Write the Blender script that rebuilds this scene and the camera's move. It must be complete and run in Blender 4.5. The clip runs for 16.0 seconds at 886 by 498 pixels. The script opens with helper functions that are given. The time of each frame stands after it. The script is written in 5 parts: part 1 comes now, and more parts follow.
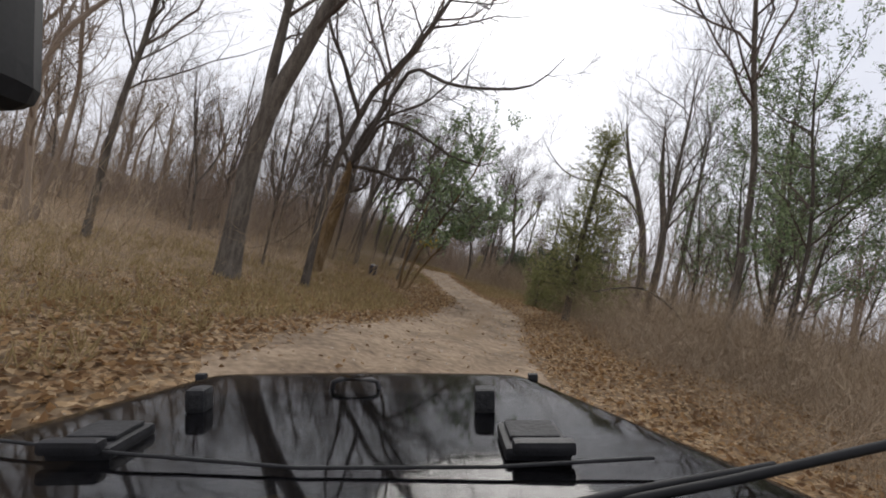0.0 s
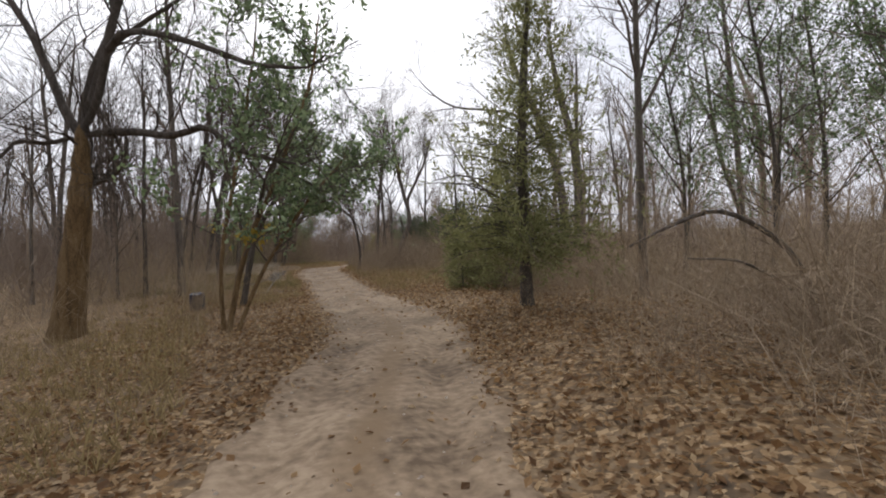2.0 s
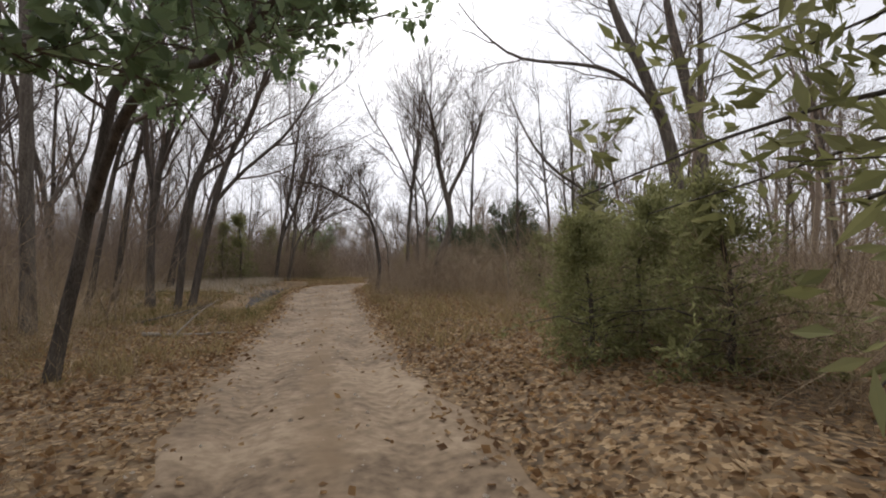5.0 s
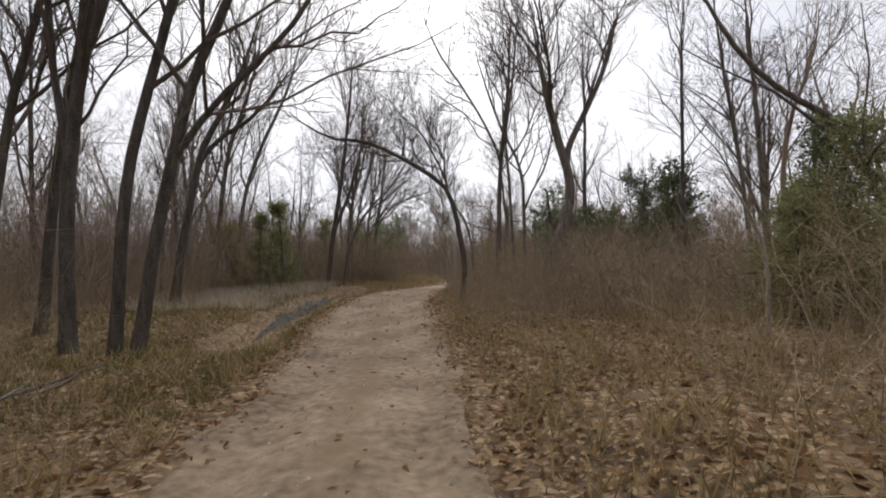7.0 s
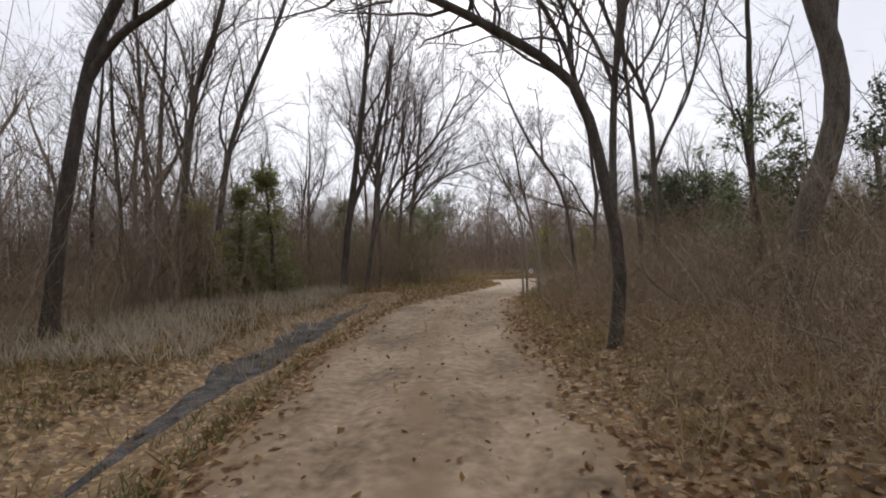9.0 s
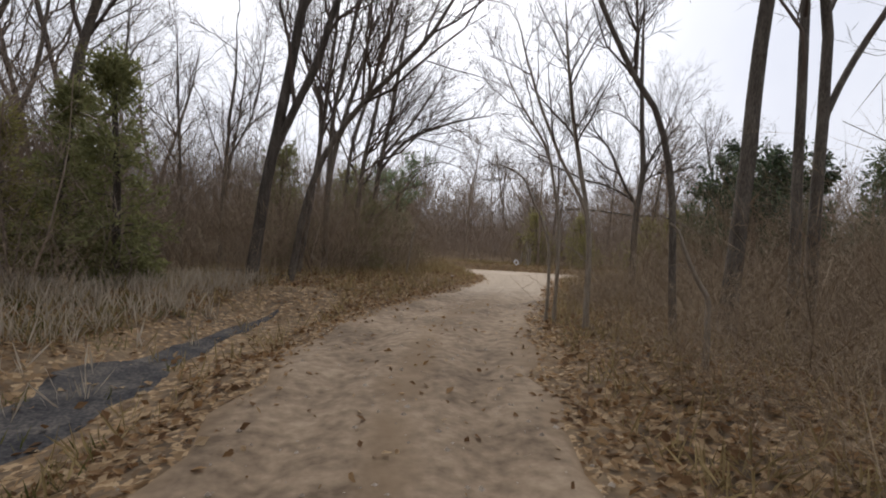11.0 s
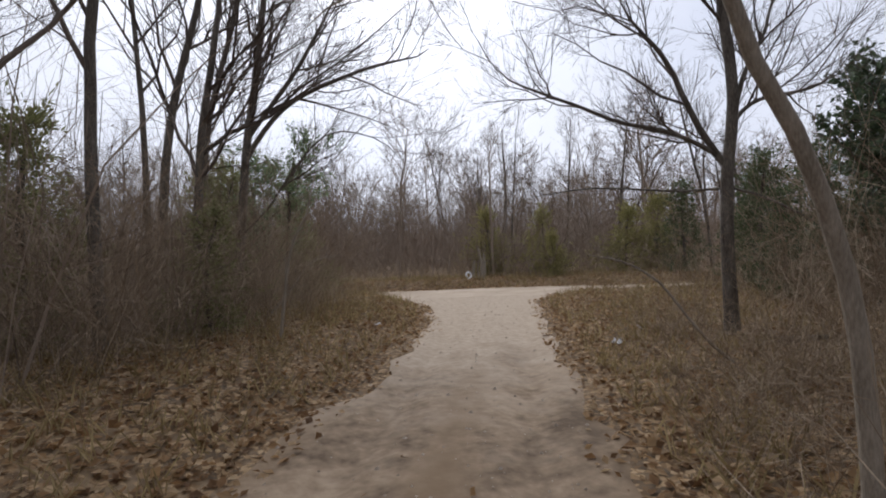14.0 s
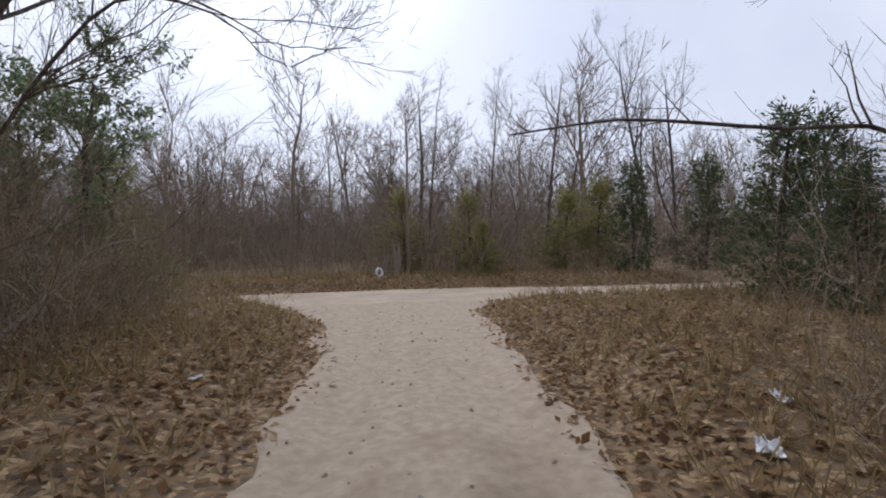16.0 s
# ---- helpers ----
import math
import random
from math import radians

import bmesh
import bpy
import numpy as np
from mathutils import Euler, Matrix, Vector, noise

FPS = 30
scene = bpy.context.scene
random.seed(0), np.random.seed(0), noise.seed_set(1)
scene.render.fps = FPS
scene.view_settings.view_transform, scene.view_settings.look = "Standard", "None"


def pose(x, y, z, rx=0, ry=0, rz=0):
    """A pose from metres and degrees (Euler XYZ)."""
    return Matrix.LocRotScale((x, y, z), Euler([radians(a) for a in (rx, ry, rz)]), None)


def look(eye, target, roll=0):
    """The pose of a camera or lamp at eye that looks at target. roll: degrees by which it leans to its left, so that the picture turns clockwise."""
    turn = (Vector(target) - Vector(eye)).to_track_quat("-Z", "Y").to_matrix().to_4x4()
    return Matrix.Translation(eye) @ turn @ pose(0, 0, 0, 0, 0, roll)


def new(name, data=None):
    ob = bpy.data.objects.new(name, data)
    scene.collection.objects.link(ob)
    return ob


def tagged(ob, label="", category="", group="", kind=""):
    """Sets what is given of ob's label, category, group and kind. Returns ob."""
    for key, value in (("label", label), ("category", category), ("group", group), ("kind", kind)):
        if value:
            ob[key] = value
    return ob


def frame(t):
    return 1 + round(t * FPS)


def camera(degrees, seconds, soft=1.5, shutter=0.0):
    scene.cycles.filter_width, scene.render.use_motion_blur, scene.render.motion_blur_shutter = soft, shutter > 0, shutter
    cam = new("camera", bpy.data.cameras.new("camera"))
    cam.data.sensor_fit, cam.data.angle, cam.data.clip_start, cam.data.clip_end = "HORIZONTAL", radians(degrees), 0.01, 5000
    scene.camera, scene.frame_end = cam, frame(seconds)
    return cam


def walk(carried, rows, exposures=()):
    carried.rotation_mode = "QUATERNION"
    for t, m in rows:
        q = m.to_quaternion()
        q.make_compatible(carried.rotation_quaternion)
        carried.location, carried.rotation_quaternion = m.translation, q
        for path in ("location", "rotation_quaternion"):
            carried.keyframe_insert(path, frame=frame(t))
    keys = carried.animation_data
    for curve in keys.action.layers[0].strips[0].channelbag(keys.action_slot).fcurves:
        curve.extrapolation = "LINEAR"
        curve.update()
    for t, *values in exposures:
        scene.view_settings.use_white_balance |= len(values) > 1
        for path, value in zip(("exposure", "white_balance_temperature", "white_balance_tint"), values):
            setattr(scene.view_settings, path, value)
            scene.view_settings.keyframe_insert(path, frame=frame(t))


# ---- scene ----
cam = camera(85.8, 16.0, 1.9)
PATH = [
    (0, (1.406, 12.760, 1.470), (1.845, 14.710, 1.525), 13.3),
    (0.5, (2.124, 14.953, 1.532), (2.679, 16.870, 1.657), 9.0),
    (1, (2.889, 17.121, 1.608), (3.490, 19.022, 1.768), 2.0),
    (1.5, (3.673, 19.187, 1.625), (4.432, 21.037, 1.681), 0.0),
    (2, (4.477, 21.091, 1.714), (5.323, 22.903, 1.708), -1.9),
    (2.5, (5.250, 22.731, 1.665), (6.143, 24.521, 1.654), -3.0),
    (3, (5.970, 24.174, 1.592), (6.888, 25.951, 1.582), -3.8),
    (3.2, (6.236, 24.736, 1.511), (7.134, 26.523, 1.531), -3.5),
    (5.3, (8.147, 31.527, 1.604), (8.801, 33.416, 1.670), -0.1),
    (5.5, (8.327, 32.315, 1.627), (8.943, 34.217, 1.685), -0.1),
    (6, (8.738, 34.324, 1.640), (9.280, 36.248, 1.697), -0.2),
    (6.5, (9.091, 36.377, 1.683), (9.568, 38.318, 1.743), -0.9),
    (7, (9.363, 38.446, 1.682), (9.777, 40.402, 1.739), -1.6),
    (7.5, (9.569, 40.494, 1.648), (9.920, 42.462, 1.702), -2.6),
    (8, (9.706, 42.542, 1.633), (10.000, 44.520, 1.677), -2.7),
    (8.5, (9.833, 44.596, 1.709), (10.089, 46.579, 1.745), -3.3),
    (9, (9.873, 46.601, 1.728), (10.145, 48.582, 1.762), -2.5),
    (9.2, (9.893, 47.383, 1.730), (10.173, 49.363, 1.756), -2.4),
    (11.3, (10.779, 53.545, 1.869), (11.209, 55.498, 1.814), 5.0),
    (11.5, (10.881, 54.049, 1.858), (11.312, 56.002, 1.818), 6.7),
    (12, (11.146, 55.238, 1.801), (11.646, 57.173, 1.864), 5.4),
    (12.5, (11.506, 56.297, 1.885), (12.108, 58.200, 2.010), 0.8),
    (13, (11.818, 57.483, 1.985), (12.428, 59.385, 2.090), 0.5),
    (13.5, (12.224, 58.755, 2.006), (12.801, 60.670, 2.001), -3.6),
    (14, (12.621, 60.001, 2.055), (13.274, 61.891, 2.023), -2.0),
    (14.5, (13.020, 61.270, 2.106), (13.802, 63.110, 2.087), -1.9),
    (15, (13.410, 62.423, 2.018), (14.301, 64.213, 1.961), -1.8),
    (15.5, (13.750, 63.414, 1.900), (14.715, 65.164, 1.832), 0.6),
    (16, (14.273, 64.530, 1.768), (15.279, 66.257, 1.709), -0.6),
]
EXPOSURE = [(0, 0.08, 6380, 10), (2.5, 0.26, 6380, 10), (5.5, 0.2, 6500, 10), (9, 0.14, 6400, 10), (12, 0.1, 6230, 10), (14, 0.02, 6000, 11), (16, -0.06, 5780, 12)]
walk(cam, [(t, look(eye, target, roll)) for t, eye, target, roll in PATH], EXPOSURE)

# ---- light ----
SUN_AZ, SUN_EL = 8.0, 42.0
world = bpy.data.worlds.new("overcast_sky")
scene.world = world
world.use_nodes = True
wn = world.node_tree
wn.nodes.clear()
sky = wn.nodes.new("ShaderNodeTexSky")
sky.sky_type = "NISHITA"
sky.sun_disc = False
sky.sun_elevation, sky.sun_rotation = radians(SUN_EL), radians(SUN_AZ)
sky.air_density, sky.dust_density, sky.ozone_density = 1.0, 6.0, 2.0
veil = wn.nodes.new("ShaderNodeHueSaturation")
veil.inputs["Saturation"].default_value = 0.22
clouds = wn.nodes.new("ShaderNodeTexNoise")
clouds.inputs["Scale"].default_value = 2.2
clouds.inputs["Detail"].default_value = 5.0
geo_w = wn.nodes.new("ShaderNodeTexCoord")
wn.links.new(geo_w.outputs["Generated"], clouds.inputs["Vector"])
ramp_w = wn.nodes.new("ShaderNodeMapRange")
ramp_w.inputs["From Min"].default_value, ramp_w.inputs["From Max"].default_value = 0.3, 0.7
ramp_w.inputs["To Min"].default_value, ramp_w.inputs["To Max"].default_value = 0.0, 1.0
wn.links.new(clouds.outputs["Fac"], ramp_w.inputs["Value"])
cover = wn.nodes.new("ShaderNodeMix")
cover.data_type = "RGBA"
cloud_tone = wn.nodes.new("ShaderNodeMix")
cloud_tone.data_type = "RGBA"
cloud_tone.inputs["A"].default_value, cloud_tone.inputs["B"].default_value = (7.7, 7.9, 8.9, 1.0), (10.2, 10.1, 10.6, 1.0)
wn.links.new(ramp_w.outputs["Result"], cloud_tone.inputs["Factor"])
wn.links.new(cloud_tone.outputs["Result"], cover.inputs["B"])
wn.links.new(sky.outputs["Color"], veil.inputs["Color"])
wn.links.new(veil.outputs["Color"], cover.inputs["A"])
cover.inputs["Factor"].default_value = 0.75
back = wn.nodes.new("ShaderNodeBackground")
back.inputs["Strength"].default_value = 0.1
wn.links.new(cover.outputs["Result"], back.inputs["Color"])
world_out = wn.nodes.new("ShaderNodeOutputWorld")
wn.links.new(back.outputs["Background"], world_out.inputs["Surface"])

sun_data = bpy.data.lights.new("sun", "SUN")
sun_data.energy, sun_data.angle, sun_data.color = 1.4, radians(40), (1.0, 0.95, 0.88)
sun = new("sun", sun_data)
az, el = radians(SUN_AZ), radians(SUN_EL)
sun.matrix_world = look((0, 0, 30), (-math.sin(az) * math.cos(el), -math.cos(az) * math.cos(el), 30 - math.sin(el)))

# ---- materials ----
def material(name, colors, scale=8.0, rough=0.85, bump=0.3, bump_scale=40.0, island=0.0, spec=0.3, metal=0.0, detail=6.0,
             stretch=(1, 1, 1), coat=0.0, thin=False, fine=0.5):
    """colors: two or three linear colours, mixed by noise at two scales; island: how far pieces vary one by one."""
    m = bpy.data.materials.new(name)
    m.use_nodes = True
    nt = m.node_tree
    nt.nodes.clear()
    out = nt.nodes.new("ShaderNodeOutputMaterial")
    b = nt.nodes.new("ShaderNodeBsdfPrincipled")
    nt.links.new(b.outputs["BSDF"], out.inputs["Surface"])
    b.inputs["Roughness"].default_value = rough
    b.inputs["Metallic"].default_value = metal
    b.inputs["Specular IOR Level"].default_value = spec
    b.inputs["Coat Weight"].default_value = coat
    tc = nt.nodes.new("ShaderNodeTexCoord")
    mp = nt.nodes.new("ShaderNodeMapping")
    mp.inputs["Scale"].default_value = stretch
    nt.links.new(tc.outputs["Object"], mp.inputs["Vector"])
    n1 = nt.nodes.new("ShaderNodeTexNoise")
    n1.inputs["Scale"].default_value = scale
    n1.inputs["Detail"].default_value = detail
    n2 = nt.nodes.new("ShaderNodeTexNoise")
    n2.inputs["Scale"].default_value = scale * 9
    n2.inputs["Detail"].default_value = 3
    nt.links.new(mp.outputs["Vector"], n1.inputs["Vector"])
    nt.links.new(mp.outputs["Vector"], n2.inputs["Vector"])
    blend = nt.nodes.new("ShaderNodeMix")
    blend.inputs["Factor"].default_value = fine * (1 - island)
    nt.links.new(n1.outputs["Fac"], blend.inputs["A"])
    nt.links.new(n2.outputs["Fac"], blend.inputs["B"])
    value = blend.outputs["Result"]
    if island:
        geo = nt.nodes.new("ShaderNodeNewGeometry")
        mix = nt.nodes.new("ShaderNodeMix")
        mix.inputs["Factor"].default_value = island
        nt.links.new(value, mix.inputs["A"])
        nt.links.new(geo.outputs["Random Per Island"], mix.inputs["B"])
        value = mix.outputs["Result"]
    ramp = nt.nodes.new("ShaderNodeValToRGB")
    lo, hi = (0.36, 0.64) if not island else (0.12, 0.88)
    els = ramp.color_ramp.elements
    els[0].position, els[1].position = lo, hi
    els[0].color, els[1].color = (*colors[0], 1), (*colors[-1], 1)
    for i, c in enumerate(colors[1:-1]):
        e = els.new(lo + (hi - lo) * (i + 1) / (len(colors) - 1))
        e.color = (*c, 1)
    nt.links.new(value, ramp.inputs["Fac"])
    nt.links.new(ramp.outputs["Color"], b.inputs["Base Color"])
    if bump:
        n3 = nt.nodes.new("ShaderNodeTexNoise")
        n3.inputs["Scale"].default_value = bump_scale
        n3.inputs["Detail"].default_value = 4
        nt.links.new(mp.outputs["Vector"], n3.inputs["Vector"])
        bp = nt.nodes.new("ShaderNodeBump")
        bp.inputs["Strength"].default_value = bump
        bp.inputs["Distance"].default_value = 0.02
        nt.links.new(n3.outputs["Fac"], bp.inputs["Height"])
        nt.links.new(bp.outputs["Normal"], b.inputs["Normal"])
    if thin:
        b.inputs["Transmission Weight"].default_value = 0.0
        tr = nt.nodes.new("ShaderNodeBsdfTranslucent")
        nt.links.new(ramp.outputs["Color"], tr.inputs["Color"])
        ms = nt.nodes.new("ShaderNodeMixShader")
        ms.inputs["Fac"].default_value = 0.48
        nt.links.new(b.outputs["BSDF"], ms.inputs[1])
        nt.links.new(tr.outputs["BSDF"], ms.inputs[2])
        nt.links.new(ms.outputs["Shader"], out.inputs["Surface"])
    return m


BARK = material("grey_brown_bark", [(0.0562, 0.0475, 0.0387), (0.131, 0.111, 0.0912), (0.213, 0.188, 0.156)], 3.0, 0.9, 0.9, 30, stretch=(3, 3, 0.6))
BARK_DARK = material("dark_bark", [(0.039, 0.0325, 0.0273), (0.091, 0.0767, 0.0637), (0.15, 0.13, 0.109)], 3.0, 0.9, 0.9, 30, stretch=(3, 3, 0.6))
BARK_TAN = material("tan_mossy_bark", [(0.07, 0.045, 0.022), (0.17, 0.11, 0.05), (0.24, 0.17, 0.09)], 2.5, 0.9, 0.9, 26, stretch=(3, 3, 0.7))
BARK_PALE = material("pale_sapling_bark", [(0.2, 0.17, 0.13), (0.36, 0.31, 0.25)], 5.0, 0.85, 0.5, 40, stretch=(3, 3, 0.7))
TWIG = material("twig", [(0.06, 0.046, 0.038), (0.17, 0.135, 0.11)], 4.0, 0.9, 0.0, island=0.6)
BRUSH = material("brown_brush_twigs", [(0.16, 0.12, 0.082), (0.29, 0.222, 0.152), (0.45, 0.357, 0.252)], 0.5, 0.9, 0.0, island=0.55)
# tan copy of the brush colour, lightened to put dust haze into it
BRUSH_HAZED = material("hazed_tan_brush_twigs", [(0.2, 0.15, 0.094), (0.35, 0.268, 0.17), (0.5, 0.4, 0.27)], 0.5, 0.9, 0.0, island=0.55)
FAR_TWIG = material("far_wood_twigs", [(0.17, 0.132, 0.1), (0.26, 0.205, 0.158), (0.36, 0.288, 0.225)], 0.2, 0.95, 0.0, island=0.5)
CEDAR = material("cedar_foliage", [(0.13, 0.135, 0.055), (0.23, 0.235, 0.1), (0.34, 0.335, 0.165)], 1.2, 0.8, 0.0, island=0.6, thin=True)
CEDAR_DARK = material("dark_cedar_foliage", [(0.045, 0.06, 0.032), (0.09, 0.115, 0.055), (0.15, 0.17, 0.085)], 1.2, 0.8, 0.0, island=0.6, thin=True)
CEDAR_YELLOW = material("yellow_green_foliage", [(0.19, 0.18, 0.065), (0.31, 0.28, 0.11), (0.42, 0.38, 0.17)], 1.2, 0.8, 0.0, island=0.6, thin=True)
LEAF_GREEN = material("glossy_evergreen_leaf", [(0.0938, 0.133, 0.0625), (0.188, 0.258, 0.125), (0.329, 0.406, 0.219)], 1.5, 0.45, 0.0, island=0.7, spec=0.5, thin=True)
LEAF_DARK = material("dark_glossy_evergreen_leaf", [(0.03, 0.046, 0.024), (0.066, 0.095, 0.05), (0.13, 0.165, 0.09)], 1.5, 0.45, 0.0, island=0.7, spec=0.5, thin=True)
LEAF_YELLOW = material("yellowed_leaf", [(0.36, 0.25, 0.04), (0.58, 0.44, 0.1)], 1.5, 0.6, 0.0, island=0.7, thin=True)
LITTER = material("dry_leaf_litter", [(0.123, 0.0667, 0.0307), (0.246, 0.143, 0.0667), (0.359, 0.23, 0.113), (0.492, 0.369, 0.226)], 2.0, 0.8, 0.0, island=0.85, thin=True)
GRASS = material("dry_grass", [(0.148, 0.108, 0.0492), (0.295, 0.226, 0.108), (0.433, 0.344, 0.187)], 0.6, 0.85, 0.0, island=0.6, thin=True)
GRASS_PALE = material("pale_dry_grass", [(0.26, 0.215, 0.16), (0.42, 0.36, 0.28), (0.55, 0.48, 0.39)], 0.6, 0.85, 0.0, island=0.6, thin=True)
GRASS_GREEN = material("weedy_grass", [(0.06, 0.07, 0.02), (0.12, 0.12, 0.04), (0.2, 0.17, 0.07)], 0.6, 0.85, 0.0, island=0.6, thin=True)
SOIL = material("leaf_strewn_soil", [(0.0663, 0.0464, 0.0287), (0.144, 0.0994, 0.0586), (0.243, 0.172, 0.0994)], 0.9, 0.95, 0.8, 9, detail=9)


def leaf_cells(m, scale=21.0, share=0.6):
    """Old flattened leaves worked into a soil: cells of leaf size, each in a dry-leaf colour of its own."""
    nt = m.node_tree
    b = next(n for n in nt.nodes if n.type == "BSDF_PRINCIPLED")
    base = b.inputs["Base Color"].links[0].from_socket
    tc = next(n for n in nt.nodes if n.type == "TEX_COORD")
    warp = nt.nodes.new("ShaderNodeTexNoise")
    warp.inputs["Scale"].default_value = 9.0
    add = nt.nodes.new("ShaderNodeMix")
    add.data_type = "VECTOR"
    add.inputs["Factor"].default_value = 0.12
    nt.links.new(tc.outputs["Object"], warp.inputs["Vector"])
    nt.links.new(tc.outputs["Object"], add.inputs["A"])
    nt.links.new(warp.outputs["Color"], add.inputs["B"])
    cell = nt.nodes.new("ShaderNodeTexVoronoi")
    cell.inputs["Scale"].default_value = scale
    nt.links.new(add.outputs["Result"], cell.inputs["Vector"])
    sep = nt.nodes.new("ShaderNodeSeparateColor")
    nt.links.new(cell.outputs["Color"], sep.inputs["Color"])
    ramp = nt.nodes.new("ShaderNodeValToRGB")
    els = ramp.color_ramp.elements
    els[0].color, els[1].color = (0.085, 0.052, 0.026, 1), (0.38, 0.27, 0.155, 1)
    els.new(0.55).color = (0.21, 0.132, 0.065, 1)
    nt.links.new(sep.outputs["Red"], ramp.inputs["Fac"])
    pick = nt.nodes.new("ShaderNodeMath")
    pick.operation = "LESS_THAN"
    pick.inputs[1].default_value = share
    nt.links.new(sep.outputs["Green"], pick.inputs[0])
    mix = nt.nodes.new("ShaderNodeMix")
    mix.data_type = "RGBA"
    nt.links.new(pick.outputs["Value"], mix.inputs["Factor"])
    nt.links.new(base, mix.inputs["A"])
    nt.links.new(ramp.outputs["Color"], mix.inputs["B"])
    nt.links.new(mix.outputs["Result"], b.inputs["Base Color"])


leaf_cells(SOIL)
DIRT = material("dusty_track_dirt", [(0.118, 0.083, 0.053), (0.235, 0.171, 0.112), (0.35, 0.265, 0.18)], 0.9, 0.95, 0.22, 19, detail=10, fine=0.45)


def track_mould(m):
    """Darker leaf mould on a track, between and beside the worn wheel lines, by the mesh's own 'mould' value."""
    nt = m.node_tree
    b = next(n for n in nt.nodes if n.type == "BSDF_PRINCIPLED")
    base = b.inputs["Base Color"].links[0].from_socket
    at = nt.nodes.new("ShaderNodeAttribute")
    at.attribute_name = "mould"
    tc = next(n for n in nt.nodes if n.type == "TEX_COORD")
    noise = nt.nodes.new("ShaderNodeTexNoise")
    noise.inputs["Scale"].default_value, noise.inputs["Detail"].default_value = 1.7, 9
    nt.links.new(tc.outputs["Object"], noise.inputs["Vector"])
    add = nt.nodes.new("ShaderNodeMath")
    nt.links.new(at.outputs["Fac"], add.inputs[0])
    nt.links.new(noise.outputs["Fac"], add.inputs[1])
    rng_ = nt.nodes.new("ShaderNodeMapRange")
    rng_.inputs["From Min"].default_value, rng_.inputs["From Max"].default_value = 0.72, 1.12
    nt.links.new(add.outputs["Value"], rng_.inputs["Value"])
    mix = nt.nodes.new("ShaderNodeMix")
    mix.data_type = "RGBA"
    mix.inputs["B"].default_value = (0.2, 0.138, 0.082, 1)
    nt.links.new(rng_.outputs["Result"], mix.inputs["Factor"])
    pale = nt.nodes.new("ShaderNodeAttribute")
    pale.attribute_name = "gravel"
    top = nt.nodes.new("ShaderNodeMix")
    top.data_type = "RGBA"
    grit = nt.nodes.new("ShaderNodeMix")
    grit.data_type = "RGBA"
    grit.inputs["A"].default_value, grit.inputs["B"].default_value = (0.35, 0.276, 0.2, 1), (0.44, 0.355, 0.265, 1)
    fine_noise = nt.nodes.new("ShaderNodeTexNoise")
    fine_noise.inputs["Scale"].default_value, fine_noise.inputs["Detail"].default_value = 9.0, 10
    nt.links.new(tc.outputs["Object"], fine_noise.inputs["Vector"])
    sharpen = nt.nodes.new("ShaderNodeMapRange")
    sharpen.inputs["From Min"].default_value, sharpen.inputs["From Max"].default_value = 0.36, 0.64
    nt.links.new(fine_noise.outputs["Fac"], sharpen.inputs["Value"])
    nt.links.new(sharpen.outputs["Result"], grit.inputs["Factor"])
    spread = nt.nodes.new("ShaderNodeMapRange")
    spread.inputs["From Min"].default_value, spread.inputs["From Max"].default_value = 0.75, 1.2
    both = nt.nodes.new("ShaderNodeMath")
    nt.links.new(pale.outputs["Fac"], both.inputs[0])
    nt.links.new(noise.outputs["Fac"], both.inputs[1])
    nt.links.new(both.outputs["Value"], spread.inputs["Value"])
    nt.links.new(spread.outputs["Result"], top.inputs["Factor"])
    nt.links.new(base, mix.inputs["A"])
    nt.links.new(mix.outputs["Result"], top.inputs["A"])
    nt.links.new(grit.outputs["Result"], top.inputs["B"])
    nt.links.new(top.outputs["Result"], b.inputs["Base Color"])


track_mould(DIRT)
GRAVEL = material("pale_gravel", [(0.36, 0.283, 0.205), (0.425, 0.34, 0.252), (0.5, 0.408, 0.31)], 0.6, 0.95, 0.18, 26, detail=9, fine=0.25)
STONE = material("road_stone", [(0.26, 0.21, 0.16), (0.48, 0.41, 0.33)], 3.0, 0.9, 0.3, 30, island=0.7)
# ditch mud, its colour darkened to carry the shade of the steep bank
SHADED_MUD = material("shaded_ditch_mud", [(0.035, 0.035, 0.038), (0.075, 0.07, 0.068), (0.15, 0.132, 0.112)], 3.5, 0.95, 1.0, 9, spec=0.05)
PAPER = material("white_litter", [(0.62, 0.62, 0.64), (0.8, 0.8, 0.8)], 4.0, 0.6, 0.3, 20)
RUBBER = material("black_rubber", [(0.012, 0.012, 0.013), (0.03, 0.03, 0.032)], 14.0, 0.65, 0.2, 80)
PLASTIC = material("black_plastic", [(0.01, 0.01, 0.011), (0.022, 0.022, 0.025)], 20.0, 0.5, 0.04, 160)
PAINT = material("black_car_paint", [(0.006, 0.006, 0.007), (0.012, 0.012, 0.014)], 3.0, 0.05, 0.0, spec=0.5, coat=0.35)
HOUSING = material("matt_black_housing", [(0.003, 0.003, 0.0035), (0.007, 0.007, 0.008)], 20.0, 0.6, 0.0)
STEEL = material("worn_steel", [(0.25, 0.25, 0.26), (0.4, 0.4, 0.41)], 20.0, 0.4, 0.1, 60, metal=1.0)
# blue-black tint of the dashboard reflection, put into a base colour
BLUE = material("blue_reflection_tint", [(0.012, 0.016, 0.035), (0.03, 0.036, 0.07)], 3.0, 0.5, 0.1, 30)

